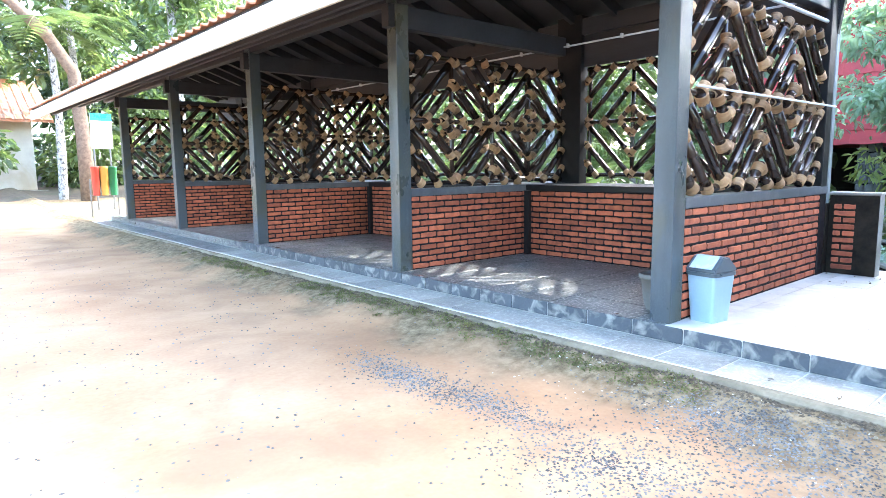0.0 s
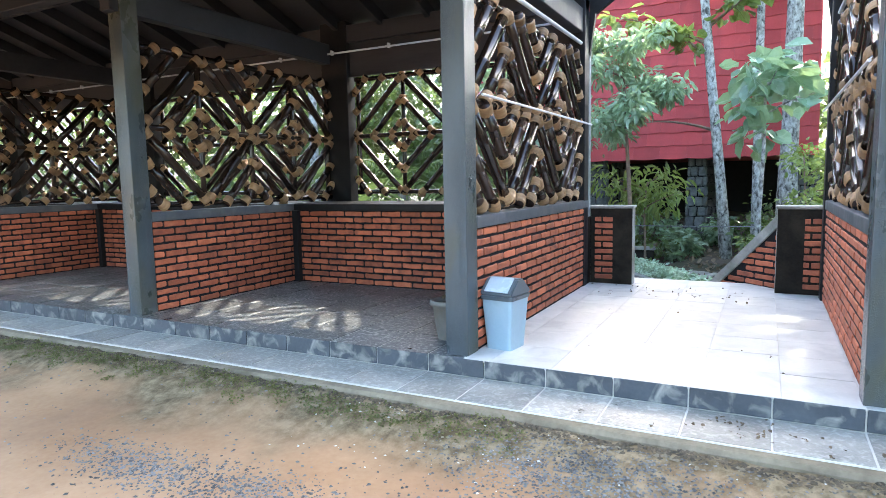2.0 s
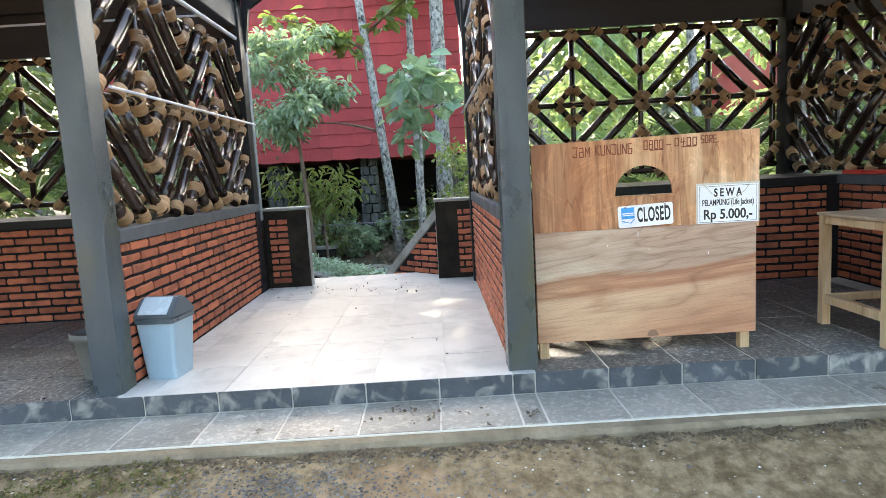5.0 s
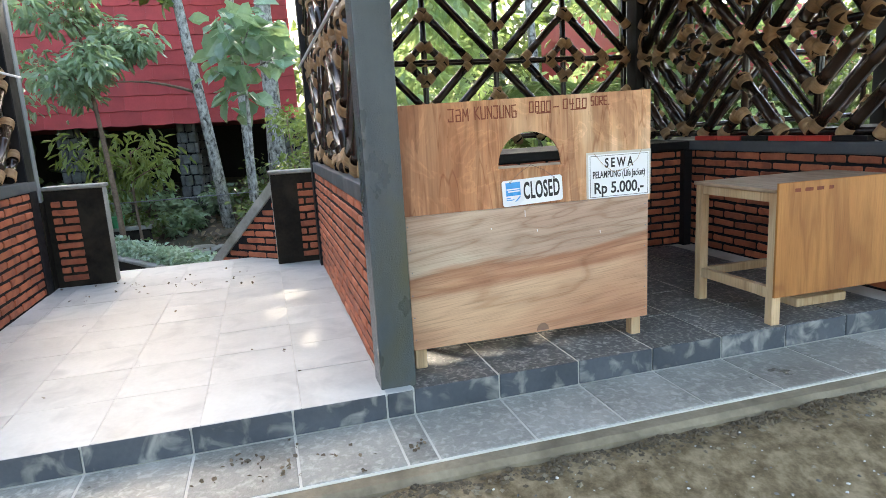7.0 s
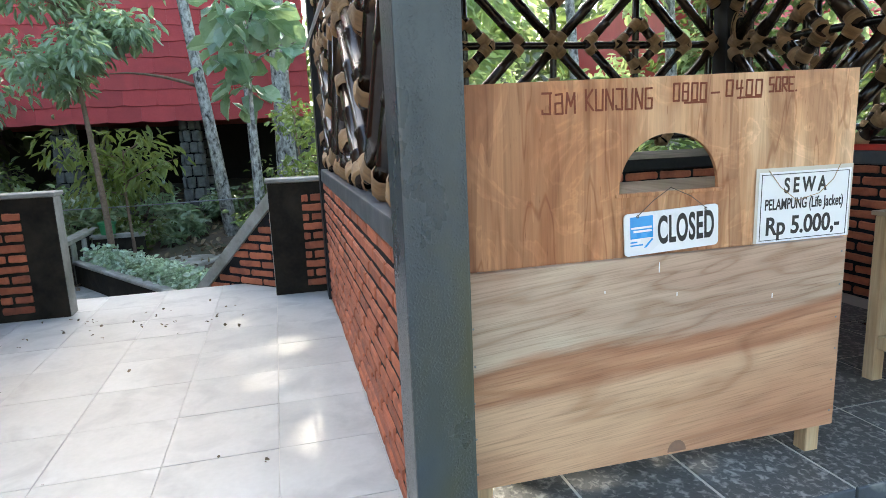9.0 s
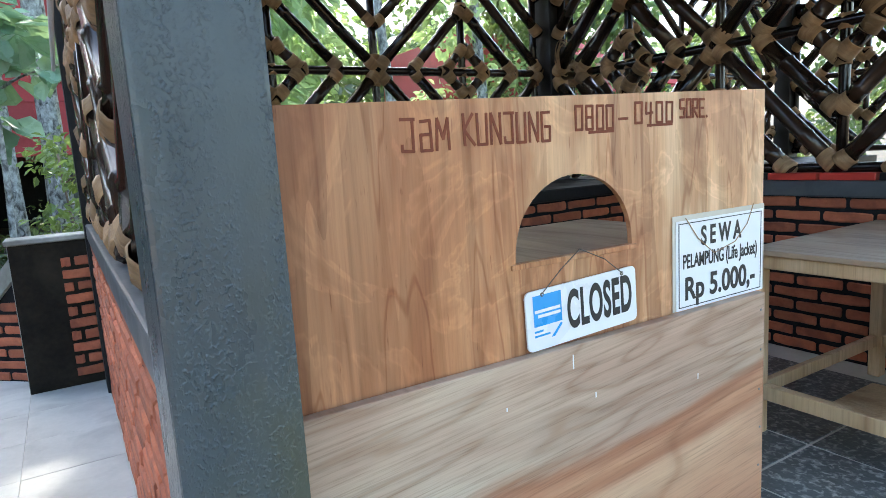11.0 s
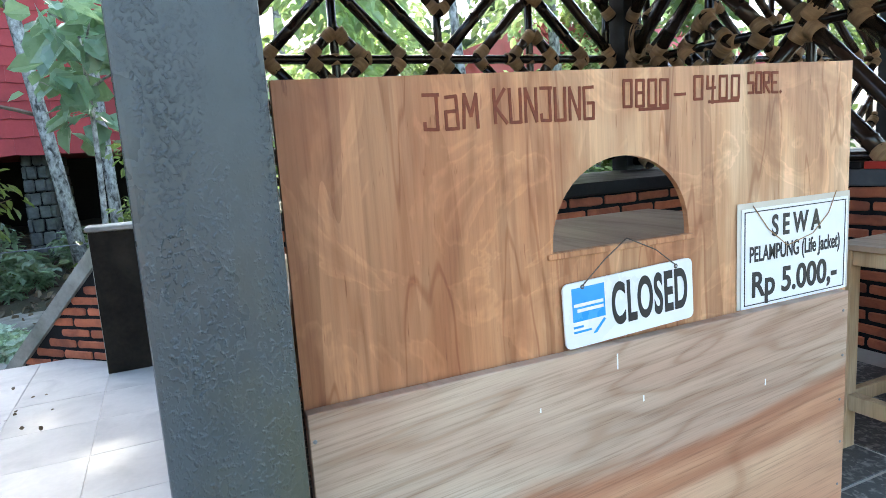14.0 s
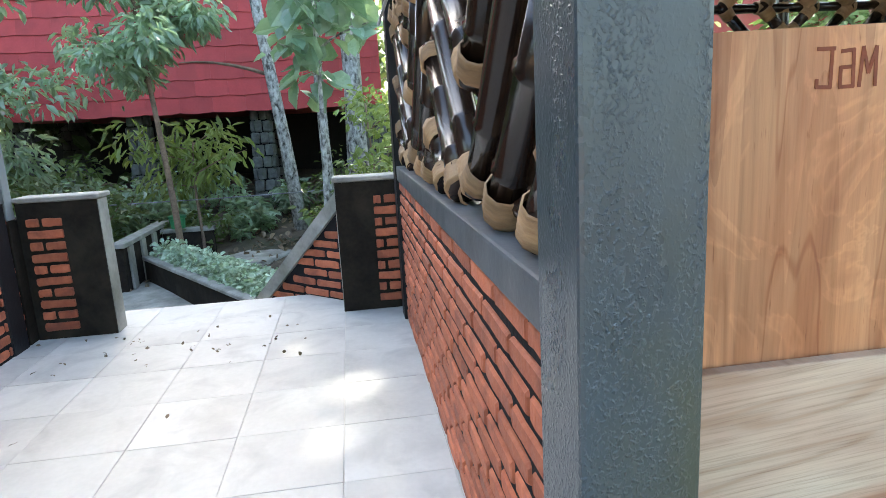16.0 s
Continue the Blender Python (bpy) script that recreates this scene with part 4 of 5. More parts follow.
# ---- ticket counter of plywood ----
def ticket_counter():
    t = empty("ticket_counter", "plywood ticket counter with arched window on short legs", "counter", Matrix.Translation((4.27, -0.51, SLAB)))
    inv = Matrix.Translation((-4.27, 0.51, -SLAB))

    def add(name, bm, material, label=""):
        bm.transform(inv)
        return part(name, bm, material, t, label)
    # upper board with the arched hole: a polygon with a slit down to the arch
    y0, y1, z0 = 0.098, -1.155, 0.99
    cy, w, zb, zt = -0.516, 0.159, 1.197, 1.358
    arch = [(cy + w * math.cos(a) * (1.0), zb + (zt - zb) * (math.sin(a) ** 0.9)) for a in np.linspace(0, math.pi, 25)]
    bm = bmesh.new()
    outer = [(y0, z0), (y1, z0), (y1, 1.524), (y0, 1.499)]
    for x in (4.250, 4.262):
        o = [bm.verts.new((x, *p)) for p in outer]
        a = [bm.verts.new((x, *p)) for p in arch]
        es = [bm.edges.new((o[i], o[(i + 1) % 4])) for i in range(4)] + [bm.edges.new((a[i], a[(i + 1) % len(a)])) for i in range(len(a))]
        bmesh.ops.triangle_fill(bm, edges=es, use_beauty=True)
    bm.verts.ensure_lookup_table()
    n = len(arch)
    off = 4 + n
    for k, idx in ((4, list(range(4))), (n, list(range(4, 4 + n)))):
        for i in range(k):
            a, b = idx[i], idx[(i + 1) % k]
            bm.faces.new((bm.verts[a], bm.verts[b], bm.verts[b + off], bm.verts[a + off]))
    add("upper_board", bm, M_PLY_UP, "upper plywood board with arched pay hole")
    add("lower_board", box((4.222, -1.125, 0.40), (4.245, 0.100, 1.018), 0.0015), M_PLY_LOW, "lower plywood board with wavy grain")
    add("window_sill", box((4.245, -0.685, 1.186), (4.2505, -0.345, 1.1965), 0.001), M_PLY_UP)
    for y in (0.062, -1.075):
        for x in (4.2465, 4.80):
            add("leg", box((x, y - 0.027, SLAB), (x + 0.05, y + 0.027, 1.0 if x < 4.5 else 1.143), 0.003), M_LEG, "pale softwood leg")
    add("desk_top", box((4.263, -1.15, 1.145), (4.88, 0.09, 1.165), 0.003), M_BOARD, "plywood desk top")
    add("rail", box((4.80, -1.06, 0.46), (4.84, 0.05, 0.50), 0.003), M_LEG)
    for y in (0.062, -1.075):
        add("side_rail", box((4.312, y - 0.015, 0.46), (4.80, y + 0.015, 0.50), 0.003), M_LEG)
        add("top_rail", box((4.312, y - 0.015, 1.0), (4.80, y + 0.015, 1.142), 0.003), M_LEG)
    rr = random.Random(3)
    for z in np.arange(0.45, 1.0, 0.105):
        for y in (0.088, -1.108):
            add("nail", lathe([(0.0035, 0), (0.0035, 0.0015), (0.0, 0.002)], 6, m=Matrix.Translation((4.2225, y + rr.uniform(-0.004, 0.004), z)) @ pose(0, 0, 0, 0, -90, 0)), M_STEEL)
    sm_poly = [(0.032 * math.cos(a), 0.036 * math.sin(a)) for a in np.linspace(0, math.pi, 12)]
    add("smudge", prism(sm_poly, 0.0006, on_front(4.2221, -0.545, 0.407)), M_SMUDGE, "dark brown smudge")
    for y, z, h in ((-0.47, 0.985, 0.03), (-0.53, 0.90, 0.012), (-0.30, 0.93, 0.008), (-0.86, 0.86, 0.014)):
        add("scratch", box((4.2215, y - 0.0015, z - h / 2), (4.2221, y + 0.0015, z + h / 2)), M_WHITE)
    # burnt lettering, drawn stroke by stroke
    for words, ya, yb, z, h in (("JaM", -0.130, -0.224, 1.447, 0.053), ("KUNJUNG", -0.255, -0.4545, 1.453, 0.054), ("0800", -0.519, -0.6255, 1.467, 0.046), ("-", -0.641, -0.666, 1.4625, 0.04),
                                ("0400", -0.6885, -0.8105, 1.474, 0.042), ("SORE.", -0.832, -0.942, 1.481, 0.039), ("-", -0.556, -0.624, 1.438, 0.04), ("-", -0.728, -0.806, 1.447, 0.04)):
        ob = part("lettering", strokes(words, abs(yb - ya), h, 0.0056), M_BURN, t)
        ob.matrix_local = inv @ on_front(4.2494, (ya + yb) / 2, z)
    return t


ticket_counter()


def closed_sign():
    o = (4.2395, -0.5195, 1.086)
    t = empty("closed_sign", "white enamel sign reading CLOSED hung on a wire", "sign", Matrix.Translation(o) @ pose(0, 0, 0, -2.2))
    corner = [(cx * 0.140 + 0.012 * math.cos(radians(a0 + q)), cy * 0.048 + 0.012 * math.sin(radians(a0 + q))) for cx, cy, a0 in ((1, 1, 0), (-1, 1, 90), (-1, -1, 180), (1, -1, 270)) for q in (0, 22, 45, 68, 90)]
    b = prism(corner, 0.004, Matrix.Translation((0, 0, -0.002)))
    f = Matrix(((0, 0, -1, 0), (-1, 0, 0, 0), (0, 1, 0, 0), (0, 0, 0, 1)))
    b.transform(f)
    plate = part("plate", b, M_WHITE, t)
    q = box((-0.134, -0.012, 0.0023), (-0.062, 0.05, 0.0028))
    q.transform(f)
    part("blue_square", q, M_BLUE, t, "plain blue printed square")
    for i, (u0, u1, v) in enumerate(((-0.131, -0.066, 0.018), (-0.124, -0.066, 0.008))):
        q = box((u0, v - 0.003, 0.0029), (u1, v + 0.003, 0.0032))
        q.transform(f)
        part("white_bar", q, M_WHITE, t)
    for u0, u1, v in ((-0.134, -0.112, -0.022), (-0.134, -0.095, -0.031)):
        q = box((u0, v - 0.002, 0.0023), (u1, v + 0.002, 0.0028))
        q.transform(f)
        part("blue_bar", q, M_BLUE, t)
    q = prism([(-0.092, -0.04), (-0.066, -0.015), (-0.062, -0.018), (-0.084, -0.04)], 0.0006, f @ Matrix.Translation((0, 0, 0.0023)))
    part("blue_stroke", q, M_BLUE, t)
    ob = part("lettering", text_mesh("CLOSED", 0.108, M_INK, 0.184, 0.0004, 1.1, 0.0032), M_INK, t, "bold black letters")
    ob.matrix_local = f @ pose(0.045, 0.0, 0.0028)
    for s in (-1, 1):
        w = tube([(-0.003, 0.11 * s, 0.052), (-0.0045, 0.06 * s, 0.085 + 0.006), (0.003, 0.0, 0.121)], 0.0012, 5)
        part("wire", w, M_WIRE, t, "thin twisted hanging wire")
        part("eyelet", lathe([(0.002, -0.001), (0.005, 0), (0.002, 0.001)], 8, m=f @ Matrix.Translation((-0.11 * s, 0.05, 0.0026)), cap=False), M_WIRE, t)
    return t


closed_sign()


def price_sign():
    o = (4.2465, -0.979, 1.123)
    t = empty("price_sign", "white price notice in a clear sleeve on string", "sign", Matrix.Translation(o))
    f = Matrix(((0, 0, -1, 0), (-1, 0, 0, 0), (0, 1, 0, 0), (0, 0, 0, 1)))

    def flat(name, u0, v0, u1, v1, w, material, label=""):
        q = box((u0, v0, w), (u1, v1, w + 0.0009))
        q.transform(f)
        return part(name, q, material, t, label)
    flat("sleeve", -0.176, -0.104, 0.176, 0.118, -0.001, M_CLEAR, "clear plastic sleeve")
    flat("paper", -0.166, -0.104, 0.168, 0.106, 0.001, M_PAPER, "white printed paper")
    for u0, v0, u1, v1 in ((-0.158, 0.098, 0.16, 0.1), (-0.158, -0.098, 0.16, -0.096), (-0.158, -0.098, -0.156, 0.1), (0.158, -0.098, 0.16, 0.1)):
        flat("border_line", u0, v0, u1, v1, 0.0021, M_INK)
    for words, v, wd, size, sp in (("S E W A", 0.062, 0.155, 0.062, 1.0), ("PELAMPUNG (Life Jacket)", 0.008, 0.285, 0.046, 1.0), ("Rp 5.000,-", -0.058, 0.27, 0.075, 1.0)):
        ob = part("lettering", text_mesh(words, size, M_INK, wd, 0.0004, sp, 0.0009 if len(words) > 15 else 0.0018), M_INK, t)
        ob.matrix_local = f @ pose(0.0, v, 0.0026)
    s = tube([(-0.0032, 0.135, 0.112), (-0.0035, 0.09, 0.06), (-0.0035, 0.03, 0.018), (-0.0035, -0.05, 0.035), (-0.0035, -0.10, 0.075), (-0.0032, -0.125, 0.122)], 0.0011, 5)
    part("string", s, M_ROPE, t, "thin pale string")
    return t


price_sign()


# ---- plywood table in the south bay ----
def plywood_table():
    t = empty("plywood_table", "plywood table with a front board and pale legs", "table", Matrix.Translation((4.35, -2.25, SLAB)))
    inv = Matrix.Translation((-4.35, 2.25, -SLAB))

    def add(name, bm, material, label=""):
        bm.transform(inv)
        return part(name, bm, material, t, label)
    add("front_board", box((4.045, -2.72, 0.45), (4.06, -1.745, 1.035), 0.002), M_PLY_TAB, "orange-brown plywood front board")
    for y in (-1.775, -2.69):
        for x in (4.085, 4.64):
            add("leg", box((x - 0.025, y - 0.027, SLAB), (x + 0.025, y + 0.027, 0.985), 0.003), M_LEG)
        add("side_rail", box((4.11, y - 0.02, 0.44), (4.615, y + 0.02, 0.495), 0.003), M_LEG)
        add("top_rail", box((4.11, y - 0.02, 0.935), (4.615, y + 0.02, 0.984), 0.003), M_LEG)
    add("back_rail", box((4.63, -2.66, 0.44), (4.66, -1.80, 0.49), 0.003), M_LEG)
    add("tabletop", box((4.062, -2.72, 0.986), (4.68, -1.742, 1.004), 0.002), M_BOARD, "plywood table top")
    for u, wd in ((-1.86, 0.035), (-1.93, 0.05), (-2.0, 0.045), (-2.07, 0.03)):
        add("burnt_mark", box((4.0443, u - wd / 2, 0.985), (4.0456, u + wd / 2, 1.003)), M_BURN)
    return t


plywood_table()
tagged(part("pallet_board", box((4.25, -2.45, SLAB), (4.55, -2.1, SLAB + 0.05), 0.004), M_LEG), "pale timber offcut lying under the table", "timber")


# ---- waste bin beside the column ----
def waste_bin():
    t = empty("waste_bin", "grey-blue plastic swing-lid waste bin on the floor", "bin", Matrix.Translation((4.375, 2.245, SLAB)))

    def shell(w0, d0, w1, d1, z0, z1, r=0.022, rows=6):
        bm = bmesh.new()
        rings = []
        for k in range(rows + 1):
            f = k / rows
            w, d, z = w0 + (w1 - w0) * f, d0 + (d1 - d0) * f, z0 + (z1 - z0) * f
            ring = []
            for cx, cy, a0 in ((1, 1, 0), (-1, 1, 90), (-1, -1, 180), (1, -1, 270)):
                for q in range(4):
                    a = radians(a0 + 30 * q)
                    ring.append(bm.verts.new((cx * (d / 2 - r) + r * math.cos(a), cy * (w / 2 - r) + r * math.sin(a), z)))
            rings.append(ring)
        for a, b in zip(rings, rings[1:]):
            for i in range(len(a)):
                j = (i + 1) % len(a)
                bm.faces.new((a[i], a[j], b[j], b[i]))
        bm.faces.new(rings[0][::-1])
        bm.faces.new(rings[-1])
        return bm
    part("body", shell(0.19, 0.205, 0.235, 0.255, 0, 0.345), M_BIN, t, smooth=False)
    part("rim", shell(0.248, 0.270, 0.252, 0.273, 0.345, 0.372), M_LID, t)
    w, d = 0.246, 0.266
    prof = [(-d / 2, 0.372), (-d / 2, 0.40), (-0.035, 0.485), (0.035, 0.485), (d / 2, 0.40), (d / 2, 0.372)]
    lid = prism(prof, w, Matrix(((1, 0, 0, 0), (0, 0, -1, w / 2), (0, 1, 0, 0), (0, 0, 0, 1))))
    bmesh.ops.bevel(lid, geom=lid.edges[:], offset=0.008, segments=2, affect='EDGES')
    part("lid", lid, M_LID, t, "dark grey peaked lid")
    fl = box((-0.066, -0.092, -0.003), (0.066, 0.092, 0.005), 0.006, seg=2)
    ang = math.degrees(math.atan2(0.085, d / 2 - 0.035))
    fl.transform(pose(-0.083, 0, 0.4445, 0, -ang, 0))
    part("flap", fl, M_FLAP, t, "pale swing flap")
    t.matrix_world = Matrix.Translation((4.395, 2.235, SLAB)) @ pose(0, 0, 0, 0, 0, -8) @ Matrix.Diagonal((0.95, 0.95, 0.955, 1))
    return t


waste_bin()


def plant_pot():
    t = empty("plant_pot", "grey clay pot of soil standing behind the column", "pot", Matrix.Translation((4.44, 2.68, SLAB)))
    part("body", lathe([(0.075, 0), (0.095, 0.10), (0.112, 0.235), (0.128, 0.24), (0.130, 0.275), (0.115, 0.277), (0.108, 0.24)], 20, cap=False), M_POT, t, smooth=True)
    part("soil", lathe([(0.0, 0.246), (0.06, 0.252), (0.110, 0.243)], 14, cap=False), M_SOIL, t)
    rg = np.random.default_rng(5)
    v, f = leaves([(0, 0, 0.26)], [0.09], 26, 0.06, rg)
    part("dry_leaves", raw_mesh("dry_leaves", v, f, M_LITTER), M_LITTER, t)


plant_pot()

# wire coil hanging on the screen
coil = bmesh.new()
for k in range(5):
    r, ph = 0.085 + 0.012 * math.sin(k * 2.1), k * 1.3
    tube([(6.74 + 0.008 * k, -2.80 + r * 0.7 * math.cos(a + ph), 2.03 + r * 1.25 * math.sin(a + ph) + 0.01 * math.cos(3 * a)) for a in np.linspace(0, 2 * math.pi, 26)], 0.0035, 5, coil)
tagged(part("wire_coil", coil, M_ROPE), "loose coil of pale wire hung on the lattice", "wire")
strip = empty("red_strip", "red and dark painted strip on the cross wall ledge", "strip", Matrix.Translation((5.2, -2.792, 1.176)))
for k in range(6):
    part("segment", box((-0.75 + 0.26 * k, -0.03, 0), (-0.75 + 0.26 * k + 0.245, 0.03, 0.035), 0.003), M_REDSTRIP if k % 3 else M_BLACK, strip)


# ---- far end: bins, notice board, white building ----
def sorting_bins():
    t = empty("sorting_bins", "red, yellow and green sorting bins on a steel stand", "bins", Matrix.Translation((4.3, 18.7, 0.2)))
    for k, m in enumerate((M_BINR, M_BINY, M_BING)):
        part("bin", lathe([(0.085, 0.56), (0.105, 1.28), (0.112, 1.29), (0.112, 1.32), (0.098, 1.32), (0.09, 1.1)], 16, m=Matrix.Translation((-0.21 + 0.21 * k, 0, 0)), cap=False), m, t, ("red", "yellow", "green")[k] + " plastic bin", True)
    for x in (-0.33, 0.33):
        part("stand_leg", tube([(x, 0.1, 0), (x, 0.1, 1.0)], 0.02, 6), M_STEEL, t)
    part("stand_rail", tube([(-0.35, 0.1, 0.56), (0.35, 0.1, 0.56)], 0.02, 6), M_STEEL, t)


def notice_board():
    t = empty("notice_board", "white notice board with blue heading on a post", "sign", Matrix.Translation((4.6, 20.0, 0.3)) @ pose(0, 0, 0, 0, 0, 12))
    for x in (-0.22, 0.22):
        part("post", tube([(x, 0, 0), (x, 0, 2.65)], 0.025, 6), M_STEEL, t)
    part("board", box((-0.29, -0.05, 1.73), (0.29, -0.025, 2.70), 0.004), M_PAPER, t)
    part("heading", box((-0.29, -0.056, 2.50), (0.29, -0.052, 2.70)), M_BLUE, t, "blue heading band")
    for k in range(6):
        part("text_bar", box((-0.23, -0.055, 2.38 - 0.1 * k), (0.23 - 0.08 * (k % 3), -0.052, 2.41 - 0.1 * k)), M_STEEL, t)


def white_building():
    t = empty("small_building", "small whitewashed building with a clay tiled roof", "building", Matrix.Translation((2.2, 30.0, 0.55)))
    part("wall", box((-4.0, 0, -0.4), (2.2, 5, 3.1), 0.01), M_WALLW, t)
    part("plinth", box((-4.1, -0.6, -0.4), (2.5, 0, 0.12), 0.01), M_CONC, t)
    part("window", box((-2.6, -0.02, 1.0), (-1.5, 0.02, 2.2), 0.01), M_BLACK, t)
    r = part("roof", prism([(-1.0, 2.75), (2.5, 4.6), (6.0, 2.75), (6.0, 2.85), (2.5, 4.72), (-1.0, 2.85)], 7.4, Matrix(((0, 0, 1, -4.6), (1, 0, 0, 0), (0, 1, 0, 0), (0, 0, 0, 1)))), M_ROOFTILE, t)
    for k in range(9):
        for j in range(24):
            o = new("roof_tile", TILE)
            o.parent = r
            f = k / 9
            o.matrix_local = Matrix.Translation((-4.5 + 0.31 * j, -1.05 + 3.5 * f, 2.87 + 1.85 * f)) @ pose(0, 0, 0, 90 - 62, 0, 0) @ pose(0, 0, 0, -90, 0, 0) @ Matrix.Diagonal((1.4, 1.0, 1.3, 1))


sorting_bins()
notice_board()
white_building()


# ---- red hut on stone pillars ----
def hut(name, label, ox, oy, z0, width, height, rows, lean):
    t = empty(name, label, "hut", Matrix.Translation((ox, oy, z0)))
    part("backing_wall", prism([(0.06, 0), (0.06 + lean, height), (5.5, height), (5.5, 0)], width, Matrix(((1, 0, 0, 0), (0, 0, -1, width / 2), (0, 1, 0, 0), (0, 0, 0, 1)))), M_RED, t, "red boarded wall")
    rg = random.Random(2)
    h = height / rows
    ang = math.degrees(math.atan2(lean, height))
    sh = []
    for k in range(4):
        w = 0.6
        # each shingle course piece sags a little at its lower edge
        n = 6
        top = [(w * i / n, h + 0.05) for i in range(n + 1)]
        low = [(w * i / n, -0.025 * math.sin(math.pi * i / n) - rg.uniform(0, 0.006)) for i in range(n + 1)]
        sh.append(mesh_of(prism(low + top[::-1], 0.022, Matrix(((0, 0, -1, 0), (-1, 0, 0, 0), (0, 1, 0, 0), (0, 0, 0, 1)))), "shingle", M_RED))
    for r in range(rows):
        y = width / 2 + (0.3 if r % 2 else 0)
        while y > -width / 2:
            a, b = min(y, width / 2), max(y - 0.6, -width / 2)
            if a - b > 0.05:
                o = new("shingle", sh[rg.randrange(4)])
                o.parent = t
                o.matrix_local = Matrix.Translation((lean * r / rows - 0.01, a, r * h)) @ pose(0, 0, 0, 0, ang + 4.0, 0) @ Matrix.Diagonal((1, (a - b) / 0.6, 1, 1))
            y -= 0.602
    return t


h1 = hut("red_hut", "raised red shingled hut on grey stone pillars", 16.0, 4.1, 1.80, 8.6, 5.2, 17, 0.9)


def stone_pillar(x, y, z0, z1):
    t = empty("stone_pillar", "tapering pillar of grey rubble stone under the hut", "pillar", Matrix.Translation((x, y, z0)), "hut pillars")
    rg = random.Random(int(x * 10 + y * 7))
    rows = 9
    h = (z1 - z0) / rows
    part("core", lathe([(0.24, 0), (0.17, z1 - z0)], 4, m=pose(0, 0, 0, 0, 0, 45)), M_MORTAR, t)
    for r in range(rows):
        f = r / rows
        hw = (0.21 - 0.06 * f)
        for side in range(4):
            n = 2
            for k in range(n):
                w = 2 * hw / n
                b = box((-w / 2 + 0.01, -0.05, 0.008), (w / 2 - 0.01, 0.03, h - 0.008), 0.02)
                for v in b.verts:
                    v.co += Vector((rg.uniform(-0.012, 0.012), rg.uniform(-0.015, 0.008), rg.uniform(-0.01, 0.01)))
                u = -hw + w * (k + 0.5) + (0.03 if r % 2 else -0.03)
                b.transform(pose(0, 0, r * h, 0, 0, 90 * side) @ Matrix.Translation((u, -hw * 0.95, 0)))
                part("stone", b, M_STONE, t)


for y in (-0.05, 2.2, 4.5, 6.7):
    stone_pillar(16.5, y, -0.25, 1.84)
    stone_pillar(19.0, y, -0.1, 1.84)
# added black sheet: stands in for the deep shade between the pillars
tagged(part("wall_under_hut", box((21.0, -0.5, -0.6), (21.2, 9, 1.95)), M_BLACK), "black backing that stands in for the shade under the hut", "wall", kind="structure")
h2 = hut("red_hut", "red roofed hut seen through the lattice", 13.5, -10.5, 2.2, 6.0, 1.8, 6, 1.6)
for y in (-8.0, -13.0):
    stone_pillar(14.2, y, -0.6, 2.22)

# ---- planters, path and low walls behind ----
pb = box((-1.7, -0.4, -0.6), (1.7, 0.4, 0.0), 0.02)
pb.transform(Matrix.Translation((13.0, 1.7, -0.36)) @ pose(0, 0, 0, 0, 0, -40))
tagged(part("path", pb, M_CONC), "weathered concrete path behind the pavilion", "path", kind="structure")
pl = empty("planter", "low concrete planter filled with pale green hedge", "planter", Matrix.Translation((10.9, 2.2, -0.84)))
pm = pose(0, 0, 0, 0, 0, 33)
for a, b in (((-1.7, -0.30, 0), (1.7, -0.22, 0.62)), ((-1.7, 0.22, 0), (1.7, 0.30, 0.62)), ((-1.7, -0.22, 0), (-1.62, 0.22, 0.62)), ((1.62, -0.22, 0), (1.7, 0.22, 0.62))):
    q = box(a, b, 0.01)
    q.transform(pm)
    part("planter_wall", q, M_MOULD, pl, "mouldy dark planter wall")
    q = box((a[0] - 0.02, a[1] - 0.02, 0.622), (b[0] + 0.02, b[1] + 0.02, 0.67), 0.01)
    q.transform(pm)
    part("planter_coping", q, M_CONC, pl, "weathered concrete coping")
rg = np.random.default_rng(11)
v, f = leaves([(1.6 * math.cos(radians(33)) * k, 1.6 * math.sin(radians(33)) * k, 0.68) for k in np.linspace(-1, 1, 16)], [0.25] * 16, 4600, 0.06, rg, wide=0.45)
part("hedge", raw_mesh("hedge", v, f, M_HEDGE), M_HEDGE, pl, "pale blue-green hedge leaves")
ramp_bm = box((-1.9, -0.45, -0.5), (1.9, 0.45, 0.0), 0.02)
ramp_bm.transform(Matrix.Translation((10.8, 3.02, -0.5)) @ pose(0, 0, 0, 0, 0, 31))
tagged(part("garden_path", ramp_bm, M_CONC), "weathered concrete path beside the planter", "path", kind="structure")
for wx0, wy0, wx1, wy1, top in ((11.55, 3.40, 13.5, 3.52, 0.06), (13.08, 2.64, 13.2, 3.36, -0.02)):
    w = tagged(part("garden_wall", box((wx0, wy0, -1.0), (wx1, wy1, top), 0.01), M_MOULD), "low mouldy garden wall with concrete coping", "wall", "garden walls", "structure")
    part("coping", box((wx0 - 0.03, wy0 - 0.03, top + 0.002), (wx1 + 0.03, wy1 + 0.03, top + 0.062), 0.012, seg=2), M_CONC, w, "weathered concrete coping")
    if wx1 - wx0 > 1:
        for k in range(4):
            part("buttress", box((wx0 + 0.12 + 0.5 * k, wy0 - 0.035, -0.9), (wx0 + 0.28 + 0.5 * k, wy0 - 0.002, top), 0.006), M_CONC, w, "grey concrete rib")
